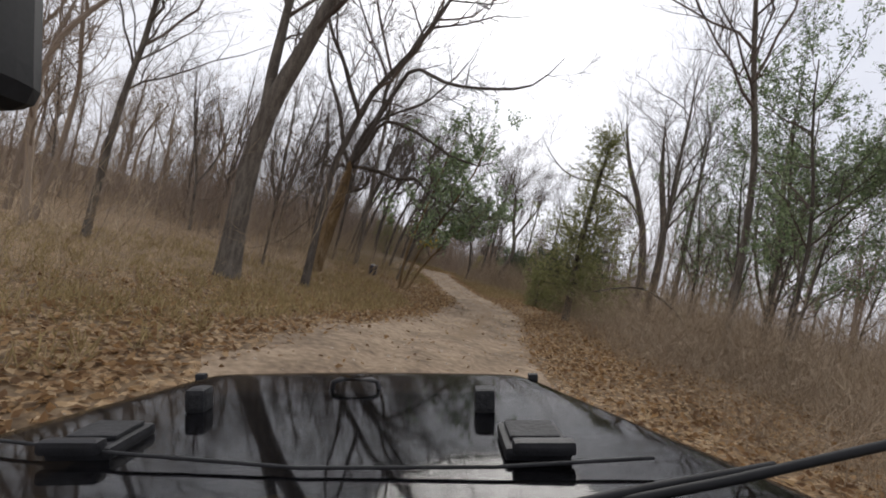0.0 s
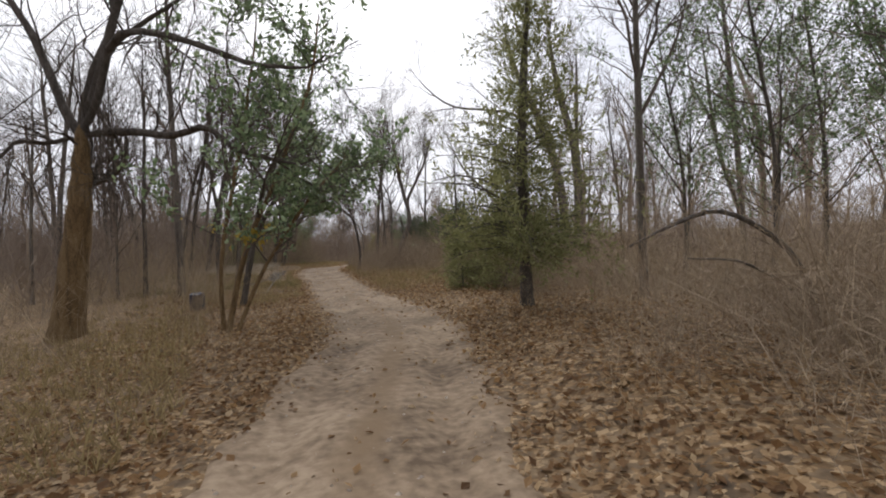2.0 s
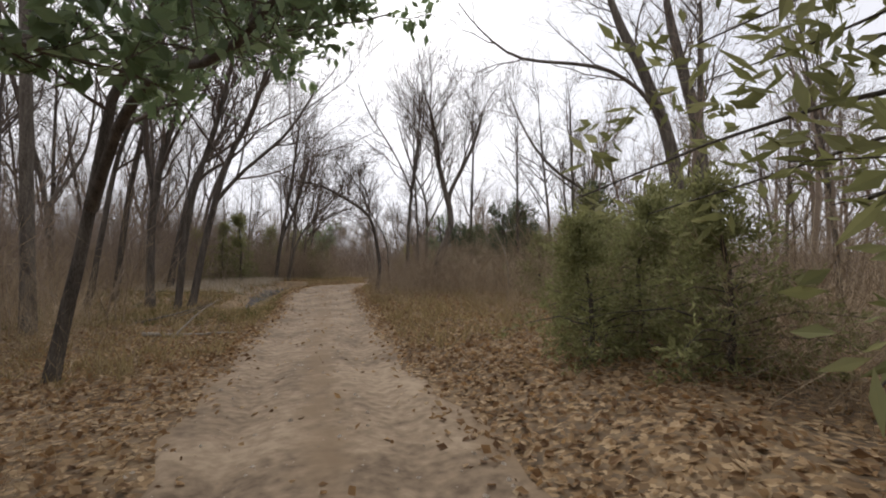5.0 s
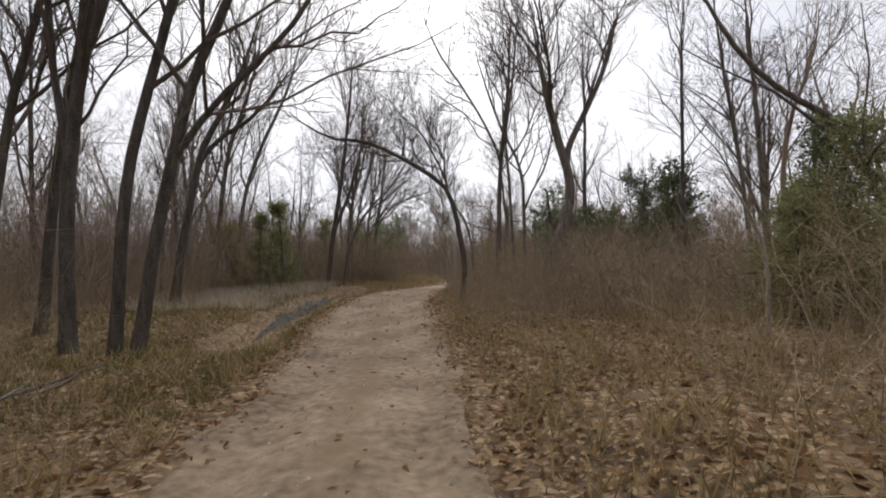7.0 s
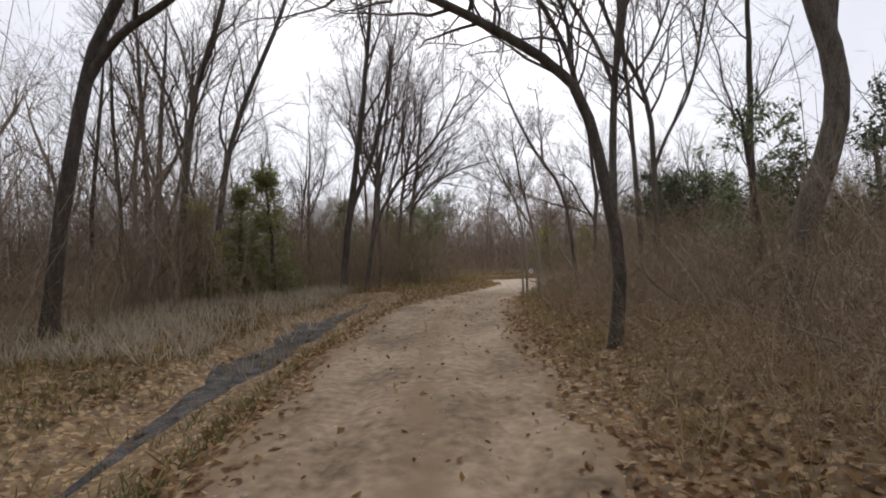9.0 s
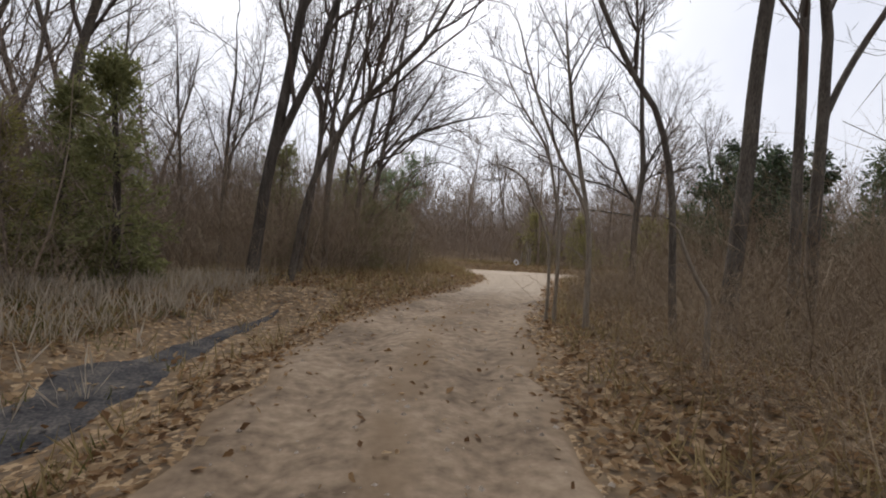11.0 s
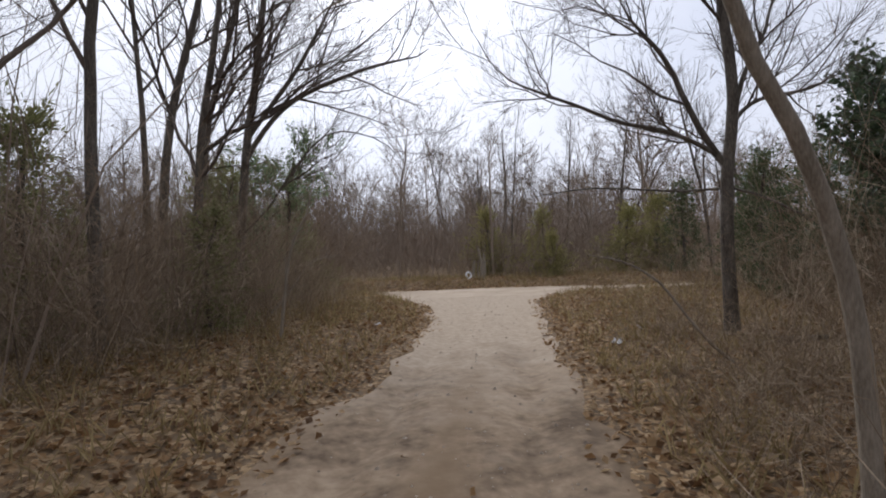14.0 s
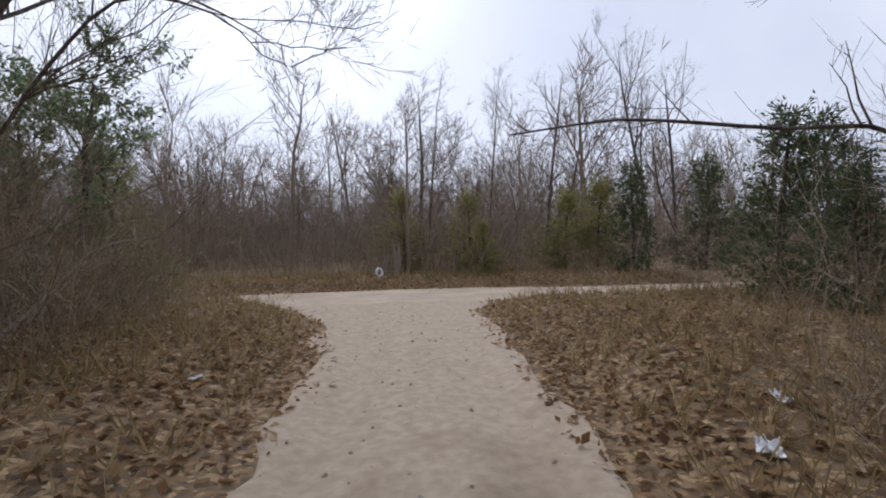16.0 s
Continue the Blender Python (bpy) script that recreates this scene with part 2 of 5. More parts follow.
# ---- plan: tracks and ground ----
TRACK = [(-5.0, -22.0), (-1.4, 0.0), (0.9, 12.0), (3.0, 19.0), (5.5, 25.0), (7.85, 31.2), (8.85, 39.5), (9.75, 46.3), (10.5, 53.4),
         (11.85, 59.5), (14.65, 65.2), (16.85, 69.5), (18.3, 73.2), (19.6, 76.6)]
TRACK_HALF = [1.6, 1.6, 2.0, 2.0, 1.35, 1.4, 1.35, 1.35, 1.55, 1.55, 1.4, 1.35, 1.75, 3.1]
CROSS = [(60.0, 62.0), (45.0, 66.5), (34.0, 70.0), (27.0, 73.2), (21.5, 76.6), (17.5, 78.6), (12.0, 80.6), (4.0, 83.5), (-8.0, 89.0), (-25.0, 98.0)]
CROSS_HALF = [1.5, 1.5, 1.6, 1.7, 1.9, 1.8, 1.5, 1.4, 1.4, 1.4]
DITCH = [(6.6, 46.5), (7.1, 50.0), (7.5, 53.5), (8.15, 57.2), (8.95, 60.0), (9.7, 62.5)]
PROFILE_Y = [-30, 0, 8, 12, 16, 20, 24, 32, 40, 48, 52, 56, 60, 64, 68, 72, 76, 80, 84, 92, 110]
PROFILE_Z = [-0.25, -0.24, -0.2, -0.15, -0.05, 0.03, 0.0, 0.02, 0.06, 0.15, 0.26, 0.31, 0.4, 0.29, 0.21, 0.13, 0.02, -0.1, -0.18, -0.25, -0.28]


def spline(points, halves=None, step=0.35):
    """Evenly stepped smooth line through the points."""
    p = np.array(points, float)
    if halves is not None:
        p = np.c_[p, halves]
    q = np.vstack([2 * p[0] - p[1], p, 2 * p[-1] - p[-2]])
    res = []
    for i in range(1, len(q) - 2):
        n = max(2, int(np.linalg.norm(q[i + 1, :2] - q[i, :2]) / step))
        s = np.linspace(0, 1, n, endpoint=False)[:, None]
        a, b, c, d = q[i - 1], q[i], q[i + 1], q[i + 2]
        res.append(0.5 * (2 * b + (c - a) * s + (2 * a - 5 * b + 4 * c - d) * s**2 + (3 * b - a - 3 * c + d) * s**3))
    res.append(p[-1:])
    return np.concatenate(res)


track, cross = spline(TRACK, TRACK_HALF), spline(CROSS, CROSS_HALF)
ditch = spline(DITCH)


def line_distance(line, x, y):
    """Signed distance (left negative) and index of the nearest point of a line."""
    x, y = np.atleast_1d(x).astype(float), np.atleast_1d(y).astype(float)
    best, idx = np.full(x.shape, 1e9), np.zeros(x.shape, int)
    for s in range(0, len(x), 20000):
        e = slice(s, s + 20000)
        d2 = (x[e, None] - line[None, :, 0]) ** 2 + (y[e, None] - line[None, :, 1]) ** 2
        idx[e] = d2.argmin(1)
        best[e] = np.sqrt(d2.min(1))
    i = np.clip(idx, 1, len(line) - 2)
    t = line[i + 1, :2] - line[i - 1, :2]
    side = np.sign(t[:, 0] * (y - line[i, 1]) - t[:, 1] * (x - line[i, 0]))
    return -side * best, idx


def waves(x, y, s, seed):
    """Cheap smooth unevenness."""
    r = np.random.RandomState(seed)
    z = 0 * x
    for k in range(6):
        a, f, p = r.uniform(0, 6.283), s * (0.6 + 0.5 * k), r.uniform(0, 6.283)
        z = z + np.sin((x * np.cos(a) + y * np.sin(a)) * f + p) / (1 + 0.6 * k)
    return z / 2.2


def smooth(v, a, b):
    s = np.clip((v - a) / (b - a), 0, 1)
    return s * s * (3 - 2 * s)


def ground_z(x, y):
    x, y = np.atleast_1d(np.asarray(x, float)), np.atleast_1d(np.asarray(y, float))
    z = np.interp(y, PROFILE_Y, PROFILE_Z)
    d, i = line_distance(track, x, y)
    dc, ic = line_distance(cross, x, y)
    off = np.minimum(np.abs(d) - track[i, 2], np.abs(dc) - cross[ic, 2])
    right = d > 0
    rise = np.where(right, 0.3, np.interp(y, [10, 20, 36, 44, 55, 64, 72], [-0.12, -0.3, -0.3, 0.0, 0.15, 0.3, 0.35]))
    bank = smooth(off, 0.05, np.where(right | (y > 42), 1.6, 4.5))
    z = z + rise * bank + 0.07 * waves(x, y, 0.9, 3) * bank + 0.15 * waves(x, y, 0.25, 5) * smooth(off, 2, 8)
    # two wheel ruts and the crown between them
    on = 1 - smooth(off, -0.2, 0.3)
    z = z - 0.07 * on * np.exp(-(((np.abs(d) - 0.75) / 0.22) ** 2)) * (1 - smooth(-np.abs(dc) + 3.5, 0, 1.5)) + 0.008 * on * waves(x, y, 2.2, 9)
    # the sideways lean of the track where the walk begins
    lean = np.interp(y, [4, 9, 12.8, 15, 17, 19], [0, 0.1, 0.225, 0.14, 0.03, 0])
    z = z + lean * np.clip(d, -2.6, 2.6) * (1 - smooth(np.abs(d), 3, 7))
    # ditch
    dd, _ = line_distance(ditch, x, y)
    z = z - 0.4 * np.exp(-((dd / (1.0 + 0.12 * np.sin(y * 1.7) + 0.1 * np.sin(y * 3.1))) ** 2)) * smooth(y, 46.5, 49.5) * (1 - smooth(y, 61.2, 63.0))
    # far rise of the land
    far = np.hypot(x - 12, y - 48)
    z = z + 7.0 * smooth(far, 75, 260)
    return z


def gz(x, y):
    return float(ground_z(x, y)[0])


# ---- mesh helpers ----
def mesh_from(name, verts, quads, mats, smooth_shade=False, tris=None, mat_index=None):
    me = bpy.data.meshes.new(name)
    verts = np.asarray(verts, np.float32)
    quads = np.asarray(quads, np.int32).reshape(-1, 4)
    tris = np.zeros((0, 3), np.int32) if tris is None else np.asarray(tris, np.int32)
    me.vertices.add(len(verts))
    me.vertices.foreach_set("co", verts.ravel())
    nl = 4 * len(quads) + 3 * len(tris)
    me.loops.add(nl)
    me.loops.foreach_set("vertex_index", np.r_[quads.ravel(), tris.ravel()])
    me.polygons.add(len(quads) + len(tris))
    start = np.r_[np.arange(len(quads)) * 4, 4 * len(quads) + np.arange(len(tris)) * 3].astype(np.int32)
    me.polygons.foreach_set("loop_start", start)
    for m in mats if isinstance(mats, (list, tuple)) else [mats]:
        me.materials.append(m)
    if mat_index is not None:
        me.polygons.foreach_set("material_index", np.asarray(mat_index, np.int32))
    me.update(calc_edges=True)
    me.polygons.foreach_set("use_smooth", np.full(len(me.polygons), smooth_shade))
    return me


def part(name, bm, mat, parent=None, label=""):
    """Links a bmesh, or a finished mesh, as one object under a thing or a part."""
    if isinstance(bm, bmesh.types.BMesh):
        me = bpy.data.meshes.new(name)
        bm.to_mesh(me)
        bm.free()
        me.materials.append(mat)
    else:
        me = bm
    ob = new(name, me)
    if parent is not None:
        ob.parent = parent
    if label:
        tagged(ob, label)
    return ob


def box(cx, cy, cz, sx, sy, sz, bevel=0.01, segments=2):
    bm = bmesh.new()
    bmesh.ops.create_cube(bm, size=1)
    for v in bm.verts:
        v.co = Vector((cx + v.co.x * sx, cy + v.co.y * sy, cz + v.co.z * sz))
    if bevel:
        bmesh.ops.bevel(bm, geom=list(bm.edges), offset=bevel, segments=segments, affect="EDGES", profile=0.7)
    return bm


class Soup:
    """Gathers vertices and quads of many pieces."""

    def __init__(self):
        self.v, self.q, self.n = [], [], 0

    def add(self, v, q):
        self.v.append(v)
        self.q.append(q + self.n)
        self.n += len(v)

    def arrays(self):
        if not self.v:
            return np.zeros((0, 3)), np.zeros((0, 4), int)
        return np.concatenate(self.v), np.concatenate(self.q)


def unit(v):
    return v / np.maximum(np.linalg.norm(v, axis=-1, keepdims=True), 1e-9)


def tubes(P, R, sides):
    """Tapered tubes along m polylines of k points: P (m, k, 3), R (m, k)."""
    m, k, _ = P.shape
    t = np.gradient(P, axis=1)
    t = unit(t)
    ref = np.where(np.abs(t[:, :1, 2:3]) < 0.8, np.array([0.0, 0, 1]), np.array([1.0, 0, 0]))
    a = unit(np.cross(t, np.broadcast_to(ref, t.shape)))
    b = np.cross(t, a)
    w = np.arange(sides) * 2 * np.pi / sides
    ring = P[:, :, None] + R[:, :, None, None] * (np.cos(w)[:, None] * a[:, :, None] + np.sin(w)[:, None] * b[:, :, None])
    base = (np.arange(m) * k * sides)[:, None, None]
    i, j = np.arange(k - 1)[None, :, None] * sides, np.arange(sides)[None, None, :]
    j2 = (j + 1) % sides
    q = np.stack([base + i + j, base + i + j2, base + i + sides + j2, base + i + sides + j], -1)
    return ring.reshape(-1, 3), q.reshape(-1, 4)


def resample(pts, radii, n, rng, wob):
    """A smooth, slightly crooked line of n points through a few given ones."""
    p = spline([tuple(a) for a in pts], None, 0.1) if len(pts) > 2 else np.array(pts, float)
    c = np.r_[0, np.cumsum(np.linalg.norm(np.diff(p, axis=0), axis=1))]
    s = np.linspace(0, c[-1], n)
    q = np.stack([np.interp(s, c, p[:, a]) for a in range(3)], 1)
    q[1:, :2] += np.cumsum(rng.normal(0, wob, (n - 1, 2)), 0) * np.linspace(0.2, 1, n - 1)[:, None] * 0.5
    return q, np.interp(s / c[-1], np.linspace(0, 1, len(radii)), radii)


def sprout(P, R, per, span, length, angle, up, k, rng, taper=0.25, rmin=0.004, shrink=0.6, curl=0.25, fade=0.5, side=None):
    """New branches from m parents: per of them each, starting within span of the parent's length."""
    m, kp, _ = P.shape
    pi = np.repeat(np.arange(m), per)
    f = rng.uniform(span[0], span[1], len(pi)) * (kp - 1)
    i = np.minimum(f.astype(int), kp - 2)
    u = (f - i)[:, None]
    p0 = P[pi, i] * (1 - u) + P[pi, i + 1] * u
    r0 = R[pi, i] * (1 - u[:, 0]) + R[pi, i + 1] * u[:, 0]
    t = unit(P[pi, i + 1] - P[pi, i])
    rnd = rng.normal(0, 1, t.shape)
    if side is not None:
        rnd = rnd + np.array(side)
    perp = unit(rnd - (rnd * t).sum(-1, keepdims=True) * t)
    ang = np.radians(rng.normal(angle, angle * 0.22, len(pi)))[:, None]
    d = unit(t * np.cos(ang) + perp * np.sin(ang) + np.array([0, 0, up]))
    rel = f / (kp - 1)
    L = (length * rng.uniform(0.55, 1.15, len(pi)) * (1 - fade * np.clip((rel - span[0]) / max(span[1] - span[0], 1e-6), 0, 1)))
    s = np.linspace(0, 1, k)
    bend = rng.normal(0, curl, d.shape) + np.array([0, 0, curl * 0.9 * (1 if up >= 0 else -1)])
    Q = p0[:, None] + L[:, None, None] * (s[None, :, None] * d[:, None] + (s**2)[None, :, None] * bend[:, None] * 0.5)
    Q[:, 1:] += rng.normal(0, 0.015, Q[:, 1:].shape) * L[:, None, None]
    r = np.maximum(np.minimum(r0 * shrink, 0.0125 * L + 0.002), rmin)
    S = np.maximum(r[:, None] * (1 - (1 - taper) * s[None]), rmin * 0.8)
    return Q, S


def kites(c, d, n, length, width):
    """Leaves: folded kite-shaped quads at c, along d, with normals n."""
    w = unit(np.cross(d, n))
    L, W = length[:, None], width[:, None]
    v = np.stack([c, c + d * L * 0.45 + w * W * 0.5 + n * W * 0.12, c + d * L, c + d * L * 0.45 - w * W * 0.5 + n * W * 0.12], 1)
    return v.reshape(-1, 3), np.arange(4 * len(c)).reshape(-1, 4)


def rand_dirs(rng, n, flat=1.0):
    v = rng.normal(0, 1, (n, 3))
    v[:, 2] *= flat
    return unit(v)


def trimmed(v, q, base, high=2.7, wide=2.0):
    """Leaves out what hangs low over the driven track, which passing cars keep clear."""
    low = np.flatnonzero(v[:, 2] + base[2] < ground_level(base) + high)
    if not len(low) or np.hypot(track[:, 0] - base[0], track[:, 1] - base[1]).min() > 7:
        return v, q
    d, _ = line_distance(track, v[low, 0] + base[0], v[low, 1] + base[1])
    bad = np.zeros(len(v), bool)
    bad[low[np.abs(d) < wide]] = True
    q = q[~bad[q].any(1)]
    used, inv = np.unique(q, return_inverse=True)
    return v[used], inv.reshape(q.shape)


def ground_level(base):
    return gz(base[0], base[1])


def ribbons(P, W, rng):
    """Flat tapering strips along m polylines of k points, each turned at random."""
    m, k, _ = P.shape
    t = unit(P[:, -1] - P[:, 0])
    side = unit(np.cross(t, rand_dirs(rng, m)))
    taper = np.linspace(1, 0.35, k)
    o = side[:, None] * (np.broadcast_to(W, (m,))[:, None] * taper[None])[:, :, None] * 0.5
    v = np.stack([P - o, P + o], 2).reshape(-1, 3)
    b = (np.arange(m) * 2 * k)[:, None] + 2 * np.arange(k - 1)[None]
    b = b.ravel()
    return v, np.stack([b, b + 1, b + 3, b + 2], 1)

# ---- ground and tracks ----
def axis(lo, hi, step, far, growth=1.22):
    core = np.arange(lo, hi + step, step)
    out, s = [], step
    while (not out) or out[-1] < far:
        s *= growth
        out.append((out[-1] if out else 0) + s)
    out = np.array(out)
    return np.r_[(lo - out)[::-1], core, core[-1] + out]


def build_ground():
    xs, ys = axis(-4, 30, 0.33, 420), axis(8, 92, 0.33, 420)
    X, Y = np.meshgrid(xs, ys)
    x, y = X.ravel(), Y.ravel()
    z = ground_z(x, y)
    d, i = line_distance(track, x, y)
    dc, ic = line_distance(cross, x, y)
    off = np.minimum(np.abs(d) - track[i, 2], np.abs(dc) - cross[ic, 2])
    z = z - 0.07 * (1 - smooth(off, -0.45, -0.1))
    nx, ny = len(xs), len(ys)
    a = (np.arange(ny - 1)[:, None] * nx + np.arange(nx - 1)[None]).ravel()
    q = np.stack([a, a + 1, a + nx + 1, a + nx], 1)
    ob = new("ground", mesh_from("ground", np.c_[x, y, z], q, SOIL, True))
    tagged(ob, "leaf-strewn brown woodland soil", "ground", kind="structure")


def build_strip(name, line, mat, label, lift, seed, ragged=0.34):
    n, w = len(line), 22
    t = unit(np.gradient(line[:, :2], axis=0))
    left = np.c_[-t[:, 1], t[:, 0]]
    u = np.linspace(-1, 1, w)
    s = np.arange(n)
    r = np.random.RandomState(seed)
    edge_l = 1 + ragged * (np.interp(s, s[::2], r.uniform(-0.6, 0.4, len(s[::2]))))
    edge_r = 1 + ragged * (np.interp(s, s[::2], r.uniform(-0.6, 0.4, len(s[::2]))))
    k = np.where(u[None] > 0, edge_l[:, None], edge_r[:, None]) * (line[:, 2:3] + 0.12) * u[None]
    x = (line[:, None, 0] + left[:, None, 0] * k).ravel()
    y = (line[:, None, 1] + left[:, None, 1] * k).ravel()
    z = ground_z(x, y) + lift
    z = z - 0.06 * (np.abs(np.broadcast_to(u, (n, w)).ravel()) > 0.99)
    a = (np.arange(n - 1)[:, None] * w + np.arange(w - 1)[None]).ravel()
    q = np.stack([a, a + w, a + w + 1, a + 1], 1)
    me = mesh_from(name, np.c_[x, y, z], q, mat, True)
    away = np.abs(np.abs(k) - 0.75).ravel()
    mould = me.attributes.new("mould", "FLOAT", "POINT")
    mould.data.foreach_set("value", np.clip(np.repeat(line[:, 2] < 1.7, w) * 0.5 * smooth(away, 0.25, 0.75) + 0.3 * (np.abs(np.broadcast_to(u, (n, w)).ravel()) > 0.93), 0, 1).astype(np.float32))
    gravel = me.attributes.new("gravel", "FLOAT", "POINT")
    gravel.data.foreach_set("value", smooth(y, 61, 71).astype(np.float32))
    ob = new(name, me)
    tagged(ob, label, "road", kind="structure")


build_ground()
build_strip("road", track, DIRT, "dusty tan single-lane dirt track with wheel ruts", 0.012, 4)
build_strip("road_crossing", cross, GRAVEL, "pale gravel lane that crosses the dirt track", 0.022, 5)


# dark strip along the ditch, painting in the shaded bank
def build_ditch_bed():
    seg = ditch[(ditch[:, 1] > 50.5) & (ditch[:, 1] < 62.0)]
    t = unit(np.gradient(seg, axis=0))
    left = np.c_[-t[:, 1], t[:, 0]]
    n, w = len(seg), 11
    wd = 0.52 + 0.12 * np.sin(np.arange(n) * 0.7) + 0.1 * np.sin(np.arange(n) * 1.9) + np.random.RandomState(12).uniform(-0.03, 0.03, n)
    wd = wd * np.minimum(1, np.minimum(np.arange(n), n - 1 - np.arange(n)) / 13 + 0.03)
    u = np.linspace(-1, 1, w)
    xy = seg[:, None] + left[:, None] * (u[None, :, None] * wd[:, None, None])
    z = ground_z(xy[..., 0].ravel(), xy[..., 1].ravel()) + 0.03 - 0.06 * np.tile(u ** 4, n) + 0.008 * np.random.RandomState(13).uniform(-1, 1, n * w)
    a = (np.arange(n - 1)[:, None] * w + np.arange(w - 1)[None]).ravel()
    q = np.stack([a, a + w, a + w + 1, a + 1], 1)
    ob = new("ditch_bed", mesh_from("ditch_bed", np.c_[xy.reshape(-1, 2), z], q, SHADED_MUD, True))
    tagged(ob, "dark mud strip in the ditch bed, bank shade put into its colour", "ditch", kind="structure")


build_ditch_bed()


# ---- trees ----
def thing(name, x, y, z, label, category, group=""):
    e = new(name)
    e.location = (x, y, z)
    return tagged(e, label, category, group)


def twig_kites(lines, per, length, width, rng, up=0.15, spread=0.55, lo=0.15):
    """Last, finest order of twigs: slim blades along given lines."""
    m, k, _ = lines.shape
    pi = np.repeat(np.arange(m), per)
    u = rng.uniform(lo, 1, len(pi)) * (k - 1)
    i = np.minimum(u.astype(int), k - 2)
    w = (u - i)[:, None]
    c = lines[pi, i] * (1 - w) + lines[pi, i + 1] * w
    d = unit(unit(lines[pi, i + 1] - lines[pi, i]) + rng.normal(0, spread, c.shape) + np.array([0, 0, up]))
    return kites(c, d, rand_dirs(rng, len(c)), length * rng.uniform(0.5, 1.3, len(c)), np.full(len(c), width))


def branch_soup(trunks, rng, limbs, branches, twigs, span, limb_len, angle, up, side=None, fine=1.0, rmin=0.0035, blades=5):
    """Three orders of branches and a fourth of fine blades from given stems. trunks: list of (points, radii)."""
    soup = Soup()
    tips = []
    for P, R in trunks:
        P, R = P[None], R[None]
        L1, S1 = sprout(P, R, limbs, span, limb_len, angle, up, 7, rng, rmin=0.011 * fine, side=side, curl=0.35, fade=0.35)
        L2, S2 = sprout(L1, S1, branches, (0.12, 1.0), limb_len * 0.46, 42, 0.12, 5, rng, rmin=0.0055 * fine, shrink=0.62, fade=0.35)
        L3, S3 = sprout(L2, S2, twigs, (0.1, 1.0), limb_len * 0.24, 40, 0.1, 3, rng, rmin=rmin * fine, shrink=0.7, fade=0.3)
        soup.add(*tubes(L1, S1, 5))
        soup.add(*tubes(L2, S2, 3))
        soup.add(*ribbons(L3, S3[:, 0] * 2.2, rng))
        soup.add(*twig_kites(L3, blades, limb_len * 0.12, 0.0075 * fine, rng))
        tips.append((L2, L3))
    return soup, tips


def stem(pts, r0, rng, ext=4.0, wob=0.03, end=0.14, flare=1.22):
    """Trunk line: the given points, then on upwards for ext metres."""
    p = [np.array(a, float) for a in pts]
    if ext:
        d = unit(p[-1] - p[-2])
        d2 = unit(d + np.array([0, 0, 0.35]))
        p = p + [p[-1] + d2 * ext * 0.5, p[-1] + d2 * ext * 0.5 + unit(d2 + np.array([0, 0, 0.3])) * ext * 0.5]
    n = 18
    q, r = resample(p, [r0, r0 * 0.88, r0 * 0.74, r0 * 0.58, r0 * end], n, rng, wob)
    r[0] *= flare
    r[1] *= 1 + (flare - 1) * 0.3
    return q, r


def bare_tree(pts, r0, label, seed, forks=(), ext=4.0, limbs=12, branches=7, twigs=5, span=(0.35, 1.0), limb_len=4.4, angle=42, up=0.2,
              mat=None, fork_mat=None, name="bare_tree", side=None, wob=0.03, group="roadside trees", fork_limbs=7, fine=1.0, crown_mat=None, fork_ext=2.5):
    """A leafless tree of its own: pts are points of the trunk, forks lists (points, radius) of main limbs."""
    rng = np.random.RandomState(seed)
    r0 = r0 * 0.88
    base = np.array(pts[0], float)
    base[2] = gz(base[0], base[1])
    pts = [tuple(np.array([base[0], base[1], base[2] - 0.12]))] + [tuple(p) for p in pts[1:]]
    e = thing(name, *base, label, "tree", group)
    mat = mat or BARK
    tr = [stem(pts, r0, rng, ext, wob)]
    soup = Soup()
    soup.add(*tubes(tr[0][0][None] - base, tr[0][1][None], 10))
    part("trunk", mesh_from("trunk", *soup.arrays(), mat, True), None, e)
    for fp, fr in forks:
        q0, r_trunk = tr[0]
        i = int(np.argmin(np.linalg.norm(q0 - np.array(fp[0]), axis=1)))
        fr = min(fr * 0.88, r_trunk[i] * 0.85)
        fp = [tuple(q0[max(i - 1, 0)]), tuple(q0[i] * 0.6 + np.array(fp[0]) * 0.4)] + list(fp[1:])
        q, r = stem(fp, fr, rng, min(ext, fork_ext), wob, flare=0.9)
        s2 = Soup()
        s2.add(*tubes(q[None] - base, r[None], 8))
        part("limb", mesh_from("limb", *s2.arrays(), fork_mat or mat, True), None, e)
        tr.append((q, r))
    cs = Soup()
    for n, (q, r) in enumerate(tr):
        b, _ = branch_soup([(q - base, r)], rng, limbs if n == 0 else fork_limbs, branches, twigs, span if n == 0 else (0.25, 1.0), limb_len, angle, up, side, fine, blades=4)
        cs.add(*b.arrays())
    part("crown", mesh_from("crown", *trimmed(*cs.arrays(), base), crown_mat or TWIG, False), None, e)
    return e


